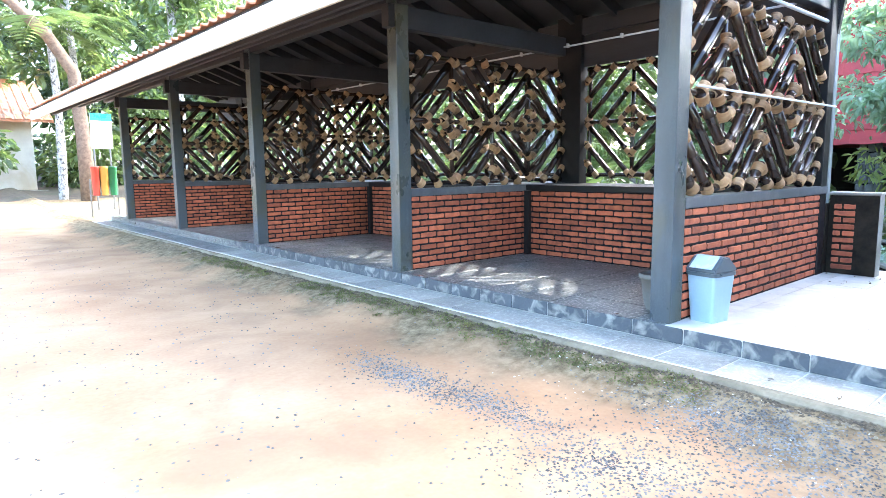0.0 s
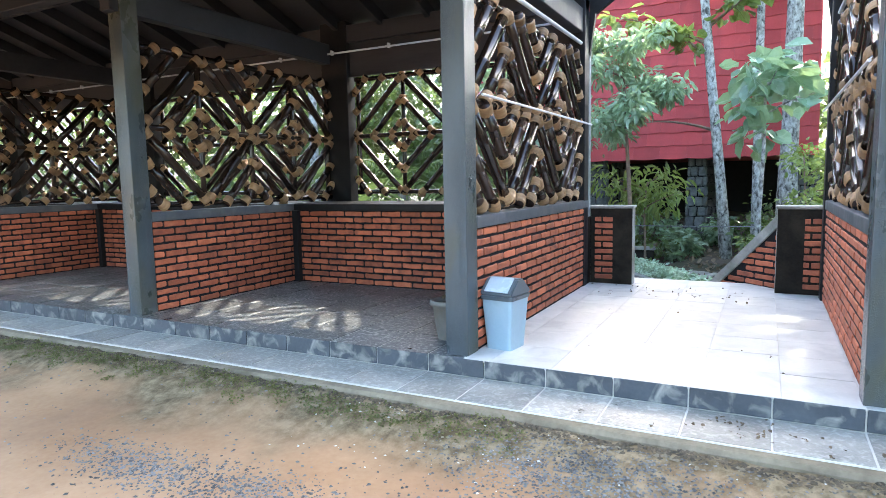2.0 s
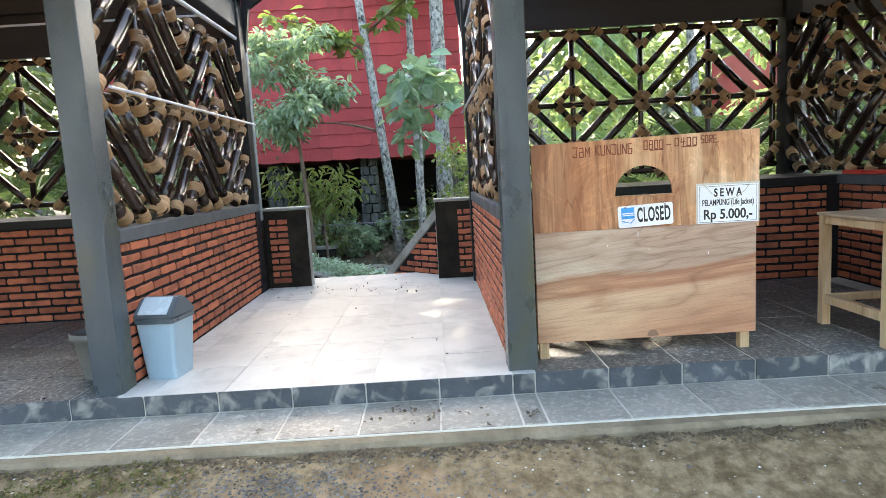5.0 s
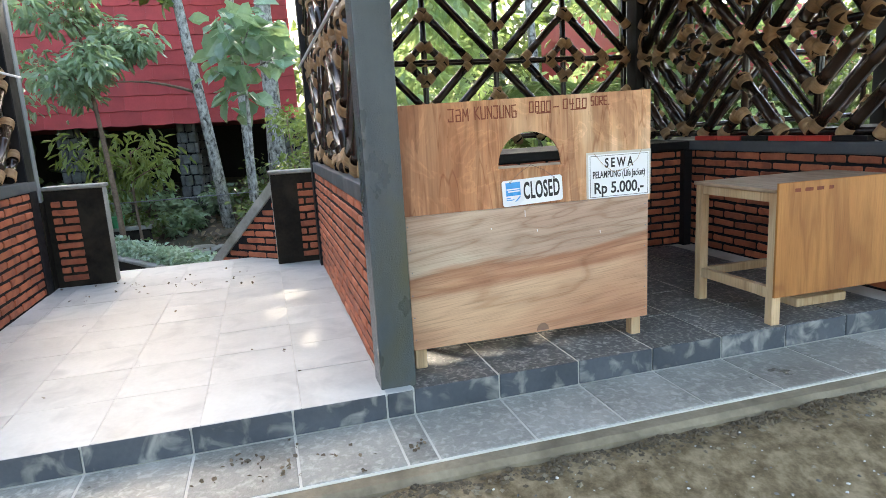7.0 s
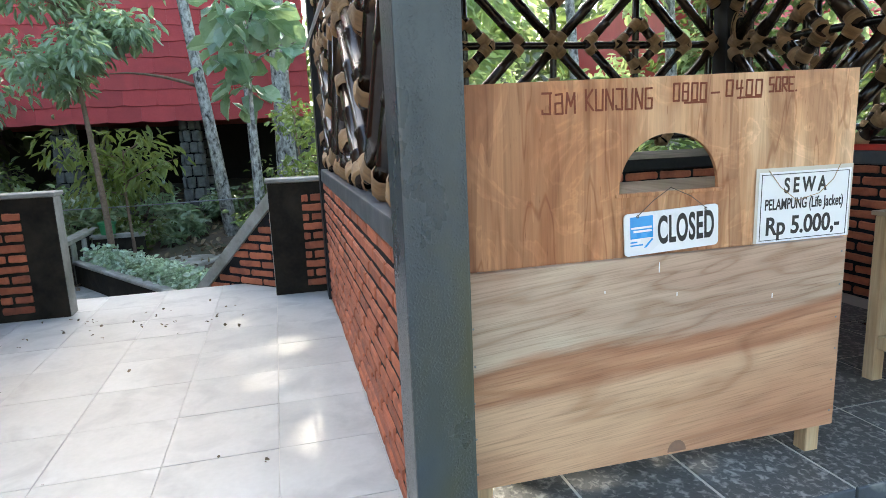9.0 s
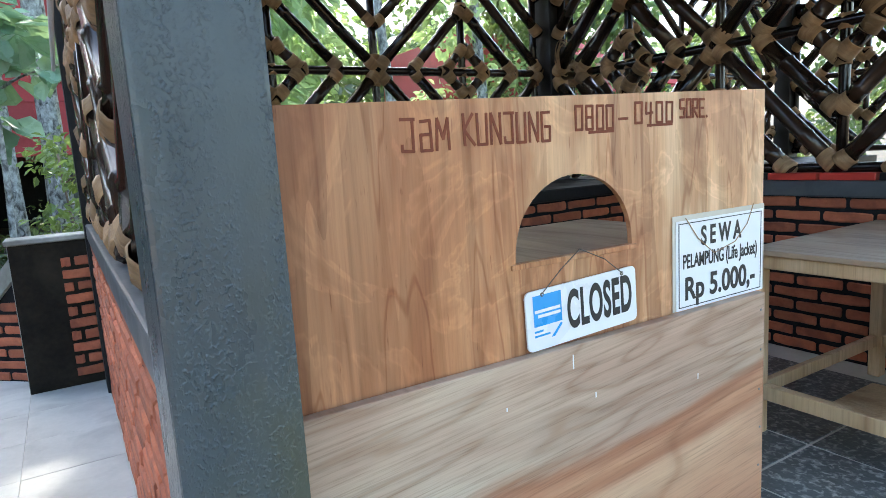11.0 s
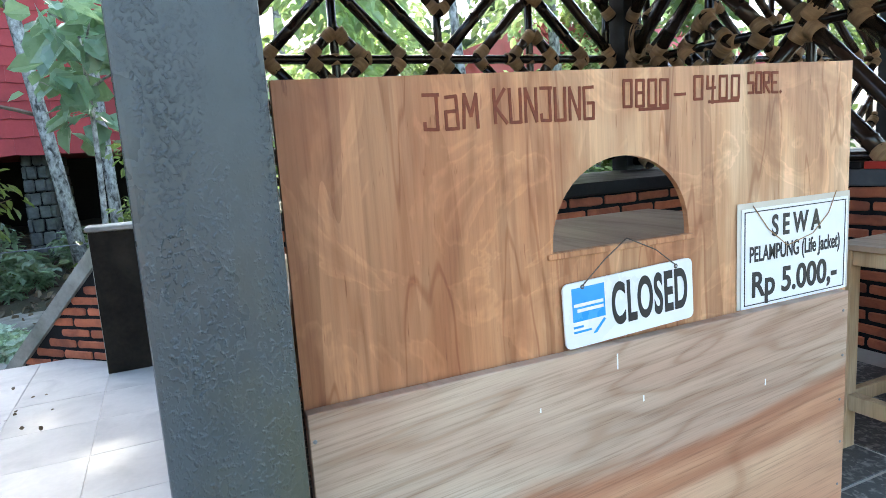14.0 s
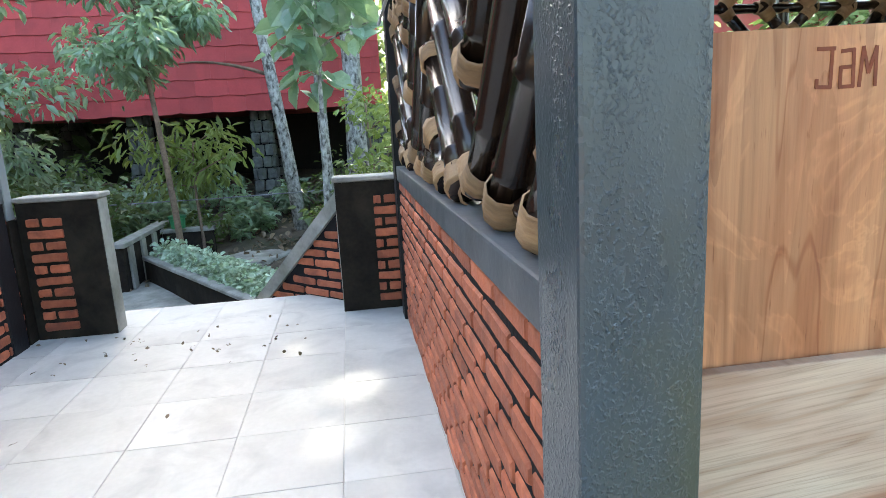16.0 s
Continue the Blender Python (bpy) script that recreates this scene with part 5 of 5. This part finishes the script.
tagged(part("drain_pot", lathe([(0.0, 0.0), (0.10, 0), (0.115, 0.15), (0.13, 0.155), (0.13, 0.19), (0.05, 0.205), (0.0, 0.205)], 16, m=Matrix.Translation((13.14, 3.14, 0.042)), cap=False), M_BING), "green lidded pot on the garden wall", "pot")
wire = tube([(13.0, 8.0, 0.50), (13.0, 5.0, 0.47), (13.0, 2.5, 0.46), (13.0, -1.5, 0.50)], 0.009, 6)
tagged(part("garden_pipe", wire, M_STEEL), "thin pale pipe strung above the slope", "pipe")


# ---- trees and undergrowth ----
def bough(rg, a, b, sag, n=6):
    a, b = Vector(a), Vector(b)
    side = Vector((rg.normal(), rg.normal(), 0)) * 0.05 * (b - a).length
    return [a.lerp(b, t) + side * math.sin(math.pi * t) + Vector((0, 0, -sag * t * t)) for t in np.linspace(0, 1, n)]


def tree(name, label, base, lean, height, r0, limbs, leaf, n_leaf, size, material, bark, seed, crown_r=0.6, droop=0.4, wide=0.36, start=0.45):
    """Tapered trunk, limbs and a crown of folded leaves round the limb ends."""
    rg = np.random.default_rng(seed)
    t = empty(name, label, "tree", Matrix.Translation(base))
    n = 10
    pts = [Vector((lean[0] * f + 0.06 * math.sin(5 * f + seed), lean[1] * f + 0.05 * math.cos(4 * f + seed), height * f)) for f in np.linspace(0, 1, n)]
    pts[0].z -= 0.3
    part("trunk", tube(pts, [r0 * (1 - 0.65 * i / (n - 1)) * (1.25 if i == 0 else 1) for i in range(n)], 9), bark, t, smooth=True)
    cs, rs = [], []
    for k in range(limbs):
        f = start + (1 - start) * (k + 0.5) / limbs
        p = pts[0].lerp(pts[-1], f)
        i = min(int(f * (n - 1)), n - 2)
        p = pts[i].lerp(pts[i + 1], f * (n - 1) - i)
        a = rg.uniform(0, 6.283) if k else 0.4
        ln = crown_r * rg.uniform(0.8, 1.5)
        e = p + Vector((math.cos(a) * ln, math.sin(a) * ln, ln * rg.uniform(0.1, 0.6)))
        line = bough(rg, p, e, 0.1 * ln)
        part("limb", tube(line, [r0 * 0.42 * (1 - 0.7 * j / 5) for j in range(6)], 6), bark, t)
        for j in (2, 3, 4, 5):
            cs.append(line[j] + Vector(rg.normal(scale=0.12 * crown_r, size=3)))
            rs.append(crown_r * rg.uniform(0.3, 0.62))
    cs.append(pts[-1])
    rs.append(crown_r * 0.7)
    v, fc = leaves(cs, rs, n_leaf, size, rg, droop, wide=wide)
    part("crown", raw_mesh("crown", v, fc, material), material, t, leaf)
    return t


tree("young_tree", "slender young tree with drooping narrow leaves", (12.2, 2.92, -0.55), (0.02, 0.12, 0), 4.25, 0.05, 11, "glossy green leaves", 2600, 0.17, M_LEAF_B, M_TWIG, 21, 0.66, 0.7, 0.2, 0.60)
tree("young_tree", "bushy young tree with blue-green leaves", (12.4, 5.0, -0.5), (0.1, 0.3, 0), 4.3, 0.06, 11, "blue-green leaves", 2600, 0.18, M_LEAF_B, M_TWIG, 22, 0.9, 0.5, 0.2, 0.34)
tree("young_tree", "low arching sapling with yellow-green hanging leaves", (13.1, 2.85, -0.5), (0.05, -0.1, 0), 1.8, 0.03, 9, "long yellow-green leaves", 620, 0.2, M_LEAF_Y, M_TWIG, 28, 0.72, 0.9, 0.16, 0.55)
tree("feathery_sapling", "feathery light green sapling beside the stair wall", (9.3, 0.30, -0.7), (0.05, 0.0, 0), 2.3, 0.02, 9, "small bright green leaves", 1300, 0.075, M_LEAF_Y, M_TWIG, 27, 0.42, 0.4, 0.3, 0.35)
leaning = tree("spotted_tree", "leaning slim tree with pale lichen bark", (14.0, 1.40, -0.3), (-0.3, 1.3, 0), 14.0, 0.105, 8, "light green leaves", 2400, 0.36, M_LEAF_Y, M_BARK, 23, 1.2, 0.5, 0.3, 0.86)
# low boughs of the leaning tree: one arching over the slope, one leafy against the hut
rg = np.random.default_rng(91)
tip_c, tip_r = [], []
for a, b, sag in (((-0.05, 0.24, 2.55), (-0.5, 1.5, 3.1), 0.35), ((-0.08, 0.42, 4.2), (-0.5, 2.0, 4.9), 0.1), ((-0.08, 0.45, 4.5), (-0.6, -0.5, 5.2), 0.15), ((-0.08, 0.42, 4.0), (-0.3, 1.2, 4.55), 0.0)):
    line = bough(rg, a, b, sag)
    part("limb", tube(line, [0.034, 0.03, 0.026, 0.02, 0.016, 0.01], 6), M_TWIG, leaning)
    if a[2] > 3:
        tip_c += line[2:]
        tip_r += [0.26] * len(line[2:])
v, fc = leaves(tip_c, tip_r, 190, 0.26, rg, 0.5, wide=0.34)
part("foliage", raw_mesh("foliage", v, fc, M_LEAF_Y), M_LEAF_Y, leaning, "broad light green leaves")
# crown lies out of view, made dense to keep direct sun off the passage
tree("spotted_tree", "straight slim tree with pale lichen bark", (14.2, 0.86, -0.4), (0.0, 0.1, 0), 14.5, 0.09, 11, "light green leaves", 11000, 0.38, M_LEAF, M_BARK, 24, 1.1, 0.5, 0.3, 0.45)
tree("big_leaf_tree", "small tree with broad pale green leaves", (10.8, 0.80, -0.65), (0.05, 0.05, 0), 3.6, 0.045, 9, "broad pale leaves", 165, 0.28, M_LEAF_P, M_BARK, 25, 0.58, 0.6, 0.46, 0.72)
# another unseen crown, thickened to shade the passage floor
tree("coconut_trunk_tree", "thick grey trunk with high crown", (14.6, 0.35, -0.3), (0.05, 0.1, 0), 15.0, 0.19, 11, "green leaves", 11000, 0.42, M_LEAF_D, M_BARK, 26, 1.1, 0.5, 0.3, 0.45)
old_tree = empty("yard_tree", "old leaning tree with a bare pale trunk", "tree", Matrix.Translation((5.0, 24.0, 0.2)))
part("trunk", tube([(0, 0, -0.2), (-0.03, 0, 2.3), (-0.15, 0, 4.4), (-0.8, 0, 5.5), (-1.75, 0.1, 6.5), (-2.8, 0.2, 7.6), (-3.6, 0.3, 8.9)], [0.26, 0.22, 0.2, 0.18, 0.16, 0.13, 0.09], 10), M_TWIG, old_tree, smooth=True)
rg = np.random.default_rng(92)
v, fc = leaves([(-3.6, 0.3, 9.2), (-2.6, 0.6, 8.6), (-4.3, 0.2, 8.4)], [1.1, 0.9, 0.9], 900, 0.3, rg, 0.5)
part("crown", raw_mesh("crown", v, fc, M_LEAF_D), M_LEAF_D, old_tree, "dark green leaves")

def palm(base, height, fronds, length, seed):
    """A palm: ringed trunk and arching fronds with paired leaflets."""
    g = np.random.default_rng(seed)
    t = empty("palm_tree", "palm tree with long arching fronds", "tree", Matrix.Translation(base), "palms")
    n = 14
    part("trunk", tube([(0.1 * math.sin(3 * f), 0.08 * f, height * f - 0.2) for f in np.linspace(0, 1, n)], [0.15 - 0.05 * i / n + 0.008 * (i % 2) for i in range(n)], 9), M_BARK, t, smooth=True)
    for k in range(fronds):
        a, up = k * 2.399 + g.uniform(-0.2, 0.2), g.uniform(0.1, 1.0)
        d = np.array((math.cos(a), math.sin(a), 0.0))
        L = length * g.uniform(0.8, 1.1)
        line = [np.array((0.1 * math.sin(3), 0.08, height - 0.2)) + d * L * f + np.array((0, 0, L * (up * f - (0.55 + 0.5 * up) * f * f))) for f in np.linspace(0, 1, 26)]
        fr = part("frond", tube([tuple(p) for p in line], [0.02 * (1 - 0.85 * i / 25) for i in range(26)], 5), M_LEAF_Y, t)
        V, F = [], []
        for i in range(3, 26):
            w = 0.62 * math.sin(math.pi * min(1, (i + 2) / 28)) * L / 2.4
            side = np.cross(d, (0, 0, 1.0))
            for sgn in (-1, 1):
                p = line[i]
                tip = p + side * sgn * w + d * w * 0.55 + np.array((0, 0, -0.35 * w + g.normal(0, 0.03)))
                mid = (p + tip) / 2 + np.array((0, 0, 0.05))
                o = len(V)
                V += [p, mid + d * 0.028, tip, mid - d * 0.028]
                F += [(o, o + 1, o + 2), (o, o + 2, o + 3)]
        part("frond_blade", raw_mesh("frond_blade", V, F, M_LEAF), M_LEAF, fr)


palm((4.4, 25.0, 0.4), 6.0, 15, 3.0, 1)
palm((11.2, -4.6, -0.7), 2.6, 13, 2.3, 2)
palm((11.8, -2.3, -0.7), 1.9, 11, 2.0, 3)
palm((10.8, 6.8, -0.7), 2.3, 12, 2.2, 4)

# shrubs near the stairs and under the hut


def shrub(x, y, r, n, size, material, seed, wide=0.3, zup=0.35, label="leafy green shrub on the slope"):
    g = np.random.default_rng(seed)
    z = ground_z(x, y)
    t = empty("shrub", label, "shrub", Matrix.Translation((x, y, z)), "shrubs")
    cs = [(g.normal(scale=r * 0.5), g.normal(scale=r * 0.5), r * g.uniform(0.2, 1.3)) for _ in range(9)]
    for c in cs:
        part("stem", tube(bough(g, (0, 0, -0.05), c, -0.05), [0.016, 0.014, 0.012, 0.010, 0.008, 0.005], 5), M_TWIG, t)
    v, fc = leaves(cs, [r * 0.5] * 9, n, size, g, 0.35, wide=wide)
    part("foliage", raw_mesh("foliage", v, fc, material), material, t)


for i, (x, y, r, m, s) in enumerate((
        (9.1, 0.15, 0.55, M_LEAF, 0.10), (9.8, -0.4, 0.8, M_LEAF_Y, 0.10), (10.8, 0.2, 0.9, M_LEAF, 0.11), (11.5, -0.9, 1.1, M_LEAF_D, 0.13),
        (10.3, 5.6, 1.1, M_LEAF_D, 0.16), (12.2, 5.6, 1.2, M_LEAF, 0.16), (13.4, 0.0, 0.8, M_LEAF, 0.12),
        (14.6, 2.2, 0.32, M_LEAF_B, 0.15), (14.8, 3.6, 0.4, M_LEAF_B, 0.16), (15.1, 5.0, 0.8, M_LEAF, 0.16), (14.9, 1.0, 0.5, M_LEAF, 0.13), (9.0, -1.6, 0.9, M_LEAF, 0.13),
        (9.3, -3.2, 1.1, M_LEAF_Y, 0.14), (9.2, -5.0, 1.2, M_LEAF_D, 0.15), (9.6, 6.2, 1.2, M_LEAF, 0.15), (9.5, 8.5, 1.3, M_LEAF_Y, 0.15), (9.6, 11.0, 1.3, M_LEAF_D, 0.16), (9.7, 13.6, 1.3, M_LEAF, 0.16), (10.4, -0.3, 0.5, M_LEAF_Y, 0.09), (9.3, 0.35, 0.4, M_LEAF_B, 0.09), (13.6, 2.9, 0.5, M_LEAF, 0.12), (14.4, 4.4, 0.6, M_LEAF_B, 0.14), (13.2, 4.6, 0.7, M_LEAF, 0.14), (15.2, 0.2, 0.8, M_LEAF, 0.13), (15.4, 1.7, 0.4, M_LEAF_D, 0.13), (12.6, 0.2, 0.6, M_LEAF, 0.11), (15.5, 2.9, 0.5, M_LEAF_B, 0.13), (15.3, 3.9, 0.55, M_LEAF_B, 0.13), (15.6, 6.0, 0.7, M_LEAF, 0.14), (14.0, 5.6, 0.8, M_LEAF_B, 0.15), (13.9, 0.6, 0.5, M_LEAF_Y, 0.11), (12.9, -0.9, 0.9, M_LEAF_D, 0.13),
        (14.2, 3.3, 0.35, M_LEAF_B, 0.16), (13.9, 2.2, 0.28, M_LEAF_B, 0.13), (14.6, 4.7, 0.5, M_LEAF_B, 0.17), (12.9, 4.5, 0.45, M_LEAF, 0.15), (13.6, 4.1, 0.4, M_LEAF_B, 0.15), (11.9, 4.9, 0.5, M_LEAF_B, 0.16), (15.0, 1.5, 0.4, M_LEAF_B, 0.14), (15.0, 5.8, 0.6, M_LEAF_B, 0.2))):
    shrub(x, y, r, int(650 * max(r, 0.7) ** 1.5), s, m, 40 + i)

# distant woods as one leafy mass per depth


def woods(name, label, xs, ys, zs, clumps, count, size, material, seed, rr=(0.8, 2.0)):
    g = np.random.default_rng(seed)
    cs = np.stack([g.uniform(*xs, clumps), g.uniform(*ys, clumps), g.uniform(*zs, clumps)], 1)
    v, fc = leaves(cs, g.uniform(*rr, clumps), count, size, g, 0.5, 0.9, 0.3)
    return tagged(new(name, raw_mesh(name, v, fc, material)), label, "woodland", kind="stuff")


woods("woodland", "dense green woodland behind the pavilion", (19, 30), (-30, 34), (0, 6.5), 70, 15000, 0.5, M_LEAF_D, 1)
woods("woodland", "lighter green foliage behind the pavilion", (18, 26), (-26, 1), (0, 4.5), 40, 8000, 0.42, M_LEAF, 2)
woods("woodland", "pale foliage behind the bays, sunlight put into its colour", (11, 16), (-9, -1.2), (-0.5, 4.4), 24, 9500, 0.19, M_LEAF_S, 3, (0.5, 1.1))
woods("woodland", "green foliage beyond the south bays", (10, 17), (-22, -8), (-0.5, 6), 34, 22000, 0.2, M_LEAF, 14, (0.6, 1.4))
woods("woodland", "green foliage behind the bays", (11, 17), (6.5, 20), (-0.5, 6), 40, 26000, 0.2, M_LEAF, 4, (0.6, 1.4))
woods("woodland", "deep green trees beyond the yard", (-16, 20), (32, 46), (0, 15), 110, 34000, 0.6, M_LEAF_D, 5, (1.2, 2.6))
woods("woodland", "lighter trees beyond the yard", (2, 14), (24, 34), (1, 9), 22, 6000, 0.4, M_LEAF, 6, (0.8, 1.6))
# added woods, always out of view: they block the low sky facing the bays
woods("woodland", "unseen green trees added on the far side of the yard", (-34, -20), (-34, 40), (0, 13), 80, 12000, 0.8, M_LEAF, 7, (1.5, 3.0))
# the last two trees are added so their crowns block sun from the south bay
for i, (x, y, h, r) in enumerate(((19.5, -2.5, 12, 0.16), (20.5, -6, 12, 0.2), (18.5, 8.5, 12, 0.18), (8.5, 25, 11, 0.25), (5.6, 27, 10, 0.18), (11.5, 9.6, 9, 0.12), (12.0, -4.2, 9, 0.10), (13, -6.6, 9, 0.13), (15.5, -2.0, 13, 0.12), (15.9, -4.6, 13, 0.13))):
    tree("tall_tree", "tall grey woodland tree", (x, y, ground_z(x, y) - 0.1), (0.3 * math.sin(i), 0.6 * math.cos(i * 2), 0), h, r, 8, "green leaves", 1500, 0.32, M_LEAF, M_BARK, 60 + i, 1.6, 0.5, 0.3, 0.6)

# ---- yard: gravel, moss, stones, fallen leaves ----
def pebbles(name, label, n, place, size, material, seed):
    g = np.random.default_rng(seed)
    base = np.array([(-1, 0, 0), (1, 0, 0), (0, -1, 0), (0, 1, 0), (0, 0, 1), (0, 0, -0.6)], float)
    V, F = [], []
    tri = ((0, 3, 4), (3, 1, 4), (1, 2, 4), (2, 0, 4), (3, 0, 5), (1, 3, 5), (2, 1, 5), (0, 2, 5))
    for i in range(n):
        x, y = place(g)
        s = size * g.uniform(0.4, 1.3) ** 1.6
        q = base * g.uniform(0.6, 1.2, (6, 3)) * np.array((1, g.uniform(0.6, 1), 0.55)) * s
        a = g.uniform(0, 6.28)
        R = np.array(((math.cos(a), -math.sin(a), 0), (math.sin(a), math.cos(a), 0), (0, 0, 1)))
        V.append(q @ R.T + np.array((x, y, ground_z(x, y) + 0.1 * s)))
        F += [tuple(6 * i + k for k in t) for t in tri]
    return tagged(new(name, raw_mesh(name, np.concatenate(V), F, material)), label, "gravel", kind="stuff")


def gravel_patch(g):
    cx, cy, sx, sy = ((3.05, 1.2, 0.2, 0.45), (2.9, 0.9, 0.3, 0.5), (2.55, 2.7, 0.1, 0.3), (2.4, 1.7, 0.2, 0.3), (2.5, 3.4, 0.1, 0.3), (3.2, 1.5, 0.12, 0.35), (3.25, 1.3, 0.1, 0.3))[g.integers(7)]
    return min(g.normal(cx, sx), 3.45), g.normal(cy, sy)


pebbles("gravel", "grey gravel scattered over the earth", 11000, gravel_patch, 0.0085, M_GRAVEL, 1)
pebbles("gravel", "loose small stones along the kerb", 1500, lambda g: (3.5 - abs(g.normal(0, 0.12)), g.uniform(-4, 12)), 0.013, M_KERB, 2)
pebbles("gravel", "sparse stones on the yard", 3600, lambda g: (g.uniform(-1, 3.4), g.uniform(-2, 9) if g.random() < 0.8 else g.uniform(9, 16)), 0.010, M_GRAVEL, 3)
pebbles("gravel", "pale chips strewn on the darker soil", 260, lambda g: (g.uniform(2.95, 3.5), g.uniform(-3, 3)), 0.008, M_GROUT, 5)
M_CLOD = mat("dark_clod", (0.05, 0.038, 0.022), (0.15, 0.11, 0.065), 6, 0.95, 0.3, 60, island=0.4)
pebbles("soil_clods", "broken dark soil along the kerb foot", 7000, lambda g: (min(3.57, 3.53 - abs(g.normal(0, 0.045))), g.uniform(-4, 10)), 0.0135, M_CLOD, 8)
tagged(part("flat_stone", box((1.60, 1.86, 0.045), (1.70, 1.95, 0.075), 0.01, seg=2), M_GROUT), "pale flat stone lying on the earth", "stone")
g = np.random.default_rng(9)
cs = [(min(3.40 + g.normal(0, 0.075), 3.56), y, 0) for y in np.arange(1.1, 10, 0.015) if noise.noise(Vector((0, y * 1.1, 7))) > -0.1]
cs = [(x, y, ground_z(x, y) + 0.0) for x, y, z in cs]
v, fc = leaves(cs, [0.05] * len(cs), 19000, 0.012, g, -0.4, 0.35, 0.4)
tagged(new("moss", raw_mesh("moss", v, fc, M_MOSS)), "brownish green moss and weeds along the kerb", "moss", kind="stuff")
g = np.random.default_rng(12)
cs = [(g.normal(6.75, 0.22), g.normal(1.5, 0.35), SLAB + 0.012) for _ in range(46)] + [(g.uniform(4.4, 7.4), g.uniform(0.5, 2.2), SLAB + 0.012) for _ in range(14)] + [(g.normal(3.83, 0.09), g.normal(0.72, 0.22), 0.195) for _ in range(40)]
v, fc = leaves(cs, [0.008] * len(cs), 140, 0.019, g, 0.0, 0.3, 0.4)
tagged(new("fallen_leaves", raw_mesh("fallen_leaves", v, fc, M_LITTER)), "dry fallen leaves and crumbs on the tiles", "leaves", kind="stuff")
g = np.random.default_rng(13)
cs = [(x, y, ground_z(x, y) + 0.02) for x, y in zip(g.uniform(8, 20, 500), g.uniform(-6, 12, 500))]
v, fc = leaves(cs, [0.3] * len(cs), 9000, 0.11, g, 0.0, 0.12, 0.36)
tagged(new("leaf_litter", raw_mesh("leaf_litter", v, fc, M_LITTER)), "dry leaf litter under the trees", "leaves", kind="stuff")

# ---- floor tiles ----
TILES = {}


def tile(parent, name, material, x0, y0, x1, y1, z, rot=None, key=0):
    """A tile of its own, laid with a narrow joint."""
    k = (name, round(x1 - x0, 3), round(y1 - y0, 3))
    if k not in TILES:
        j = 0.0011 if name == "passage_tile" else 0.005
        w, d = (x1 - x0) / 2 - j, (y1 - y0) / 2 - j
        TILES[k] = mesh_of(box((-w, -d, -0.012), (w, d, 0), 0.0012 if j < 0.003 else 0.0025), name, material)
    ob = new(name, TILES[k])
    ob.parent = parent
    m = Matrix.Translation(((x0 + x1) / 2, (y0 + y1) / 2, z + rng_b.uniform(-0.001, 0.001))) if rot is None else rot
    ob.matrix_world = m
    return ob


edges_y = [0.155, 0.275, 0.667] + [0.667 + 0.392 * k for k in range(1, 43)]
edges_y = [0.155 - 0.394 * k for k in range(15, 0, -1)] + edges_y
for a, b in zip(edges_y, edges_y[1:]):
    if b > 10:
        continue
    tile(step, "step_tile", M_STEP, 3.63, a, 4.03, b, 0.186)
    k = ("riser_tile", round(b - a, 3))
    if k not in TILES:
        TILES[k] = mesh_of(box((-0.011, -(b - a) / 2 + 0.004, -0.055), (0.0, (b - a) / 2 - 0.004, 0.056), 0.0025), "riser_tile", M_RISER)
    o = new("riser_tile", TILES[k])
    o.parent = platform
    o.matrix_world = Matrix.Translation((4.041, (a + b) / 2, 0.2425)) 
xs = [4.03] + [4.464 + 0.393 * k for k in range(9)]
for a, b in zip(edges_y, edges_y[1:]):
    if a < -2.8 or b > 9.0 or (a > 0.14 and b < 2.3):
        continue
    for x0, x1 in zip(xs[:6], xs[1:6] + [6.094]):
        tile(platform, "floor_tile", M_TILE, x0, 2.376 if a < 2.3 < b else a, x1, b, SLAB)
pass_y = (0.155, 0.275, 0.63, 1.022, 1.415, 1.808, 2.20, 2.37)
for a, b in zip(pass_y, pass_y[1:]):
    for x0, x1 in zip(xs, xs[1:]):
        if x1 < 7.63:
            tile(platform, "passage_tile", M_PALE, x0, a, x1, b, SLAB)
bm = bmesh.new()
for a, b in zip(edges_y, edges_y[1:]):
    if b > 9.0:
        for x0, x1 in zip(xs, xs[1:6]):
            box((x0 + 0.004, a + 0.004, SLAB - 0.012), (x1 - 0.004, b - 0.004, SLAB), 0, bm)
        box((3.634, a + 0.004, 0.172), (4.026, b - 0.004, 0.184), 0, bm)
        box((4.03, a + 0.004, 0.187), (4.041, b - 0.004, 0.298), 0, bm)
part("far_tiles", bm, M_TILE, platform, "slate tiles of the farther bays")["kind"] = "stuff"
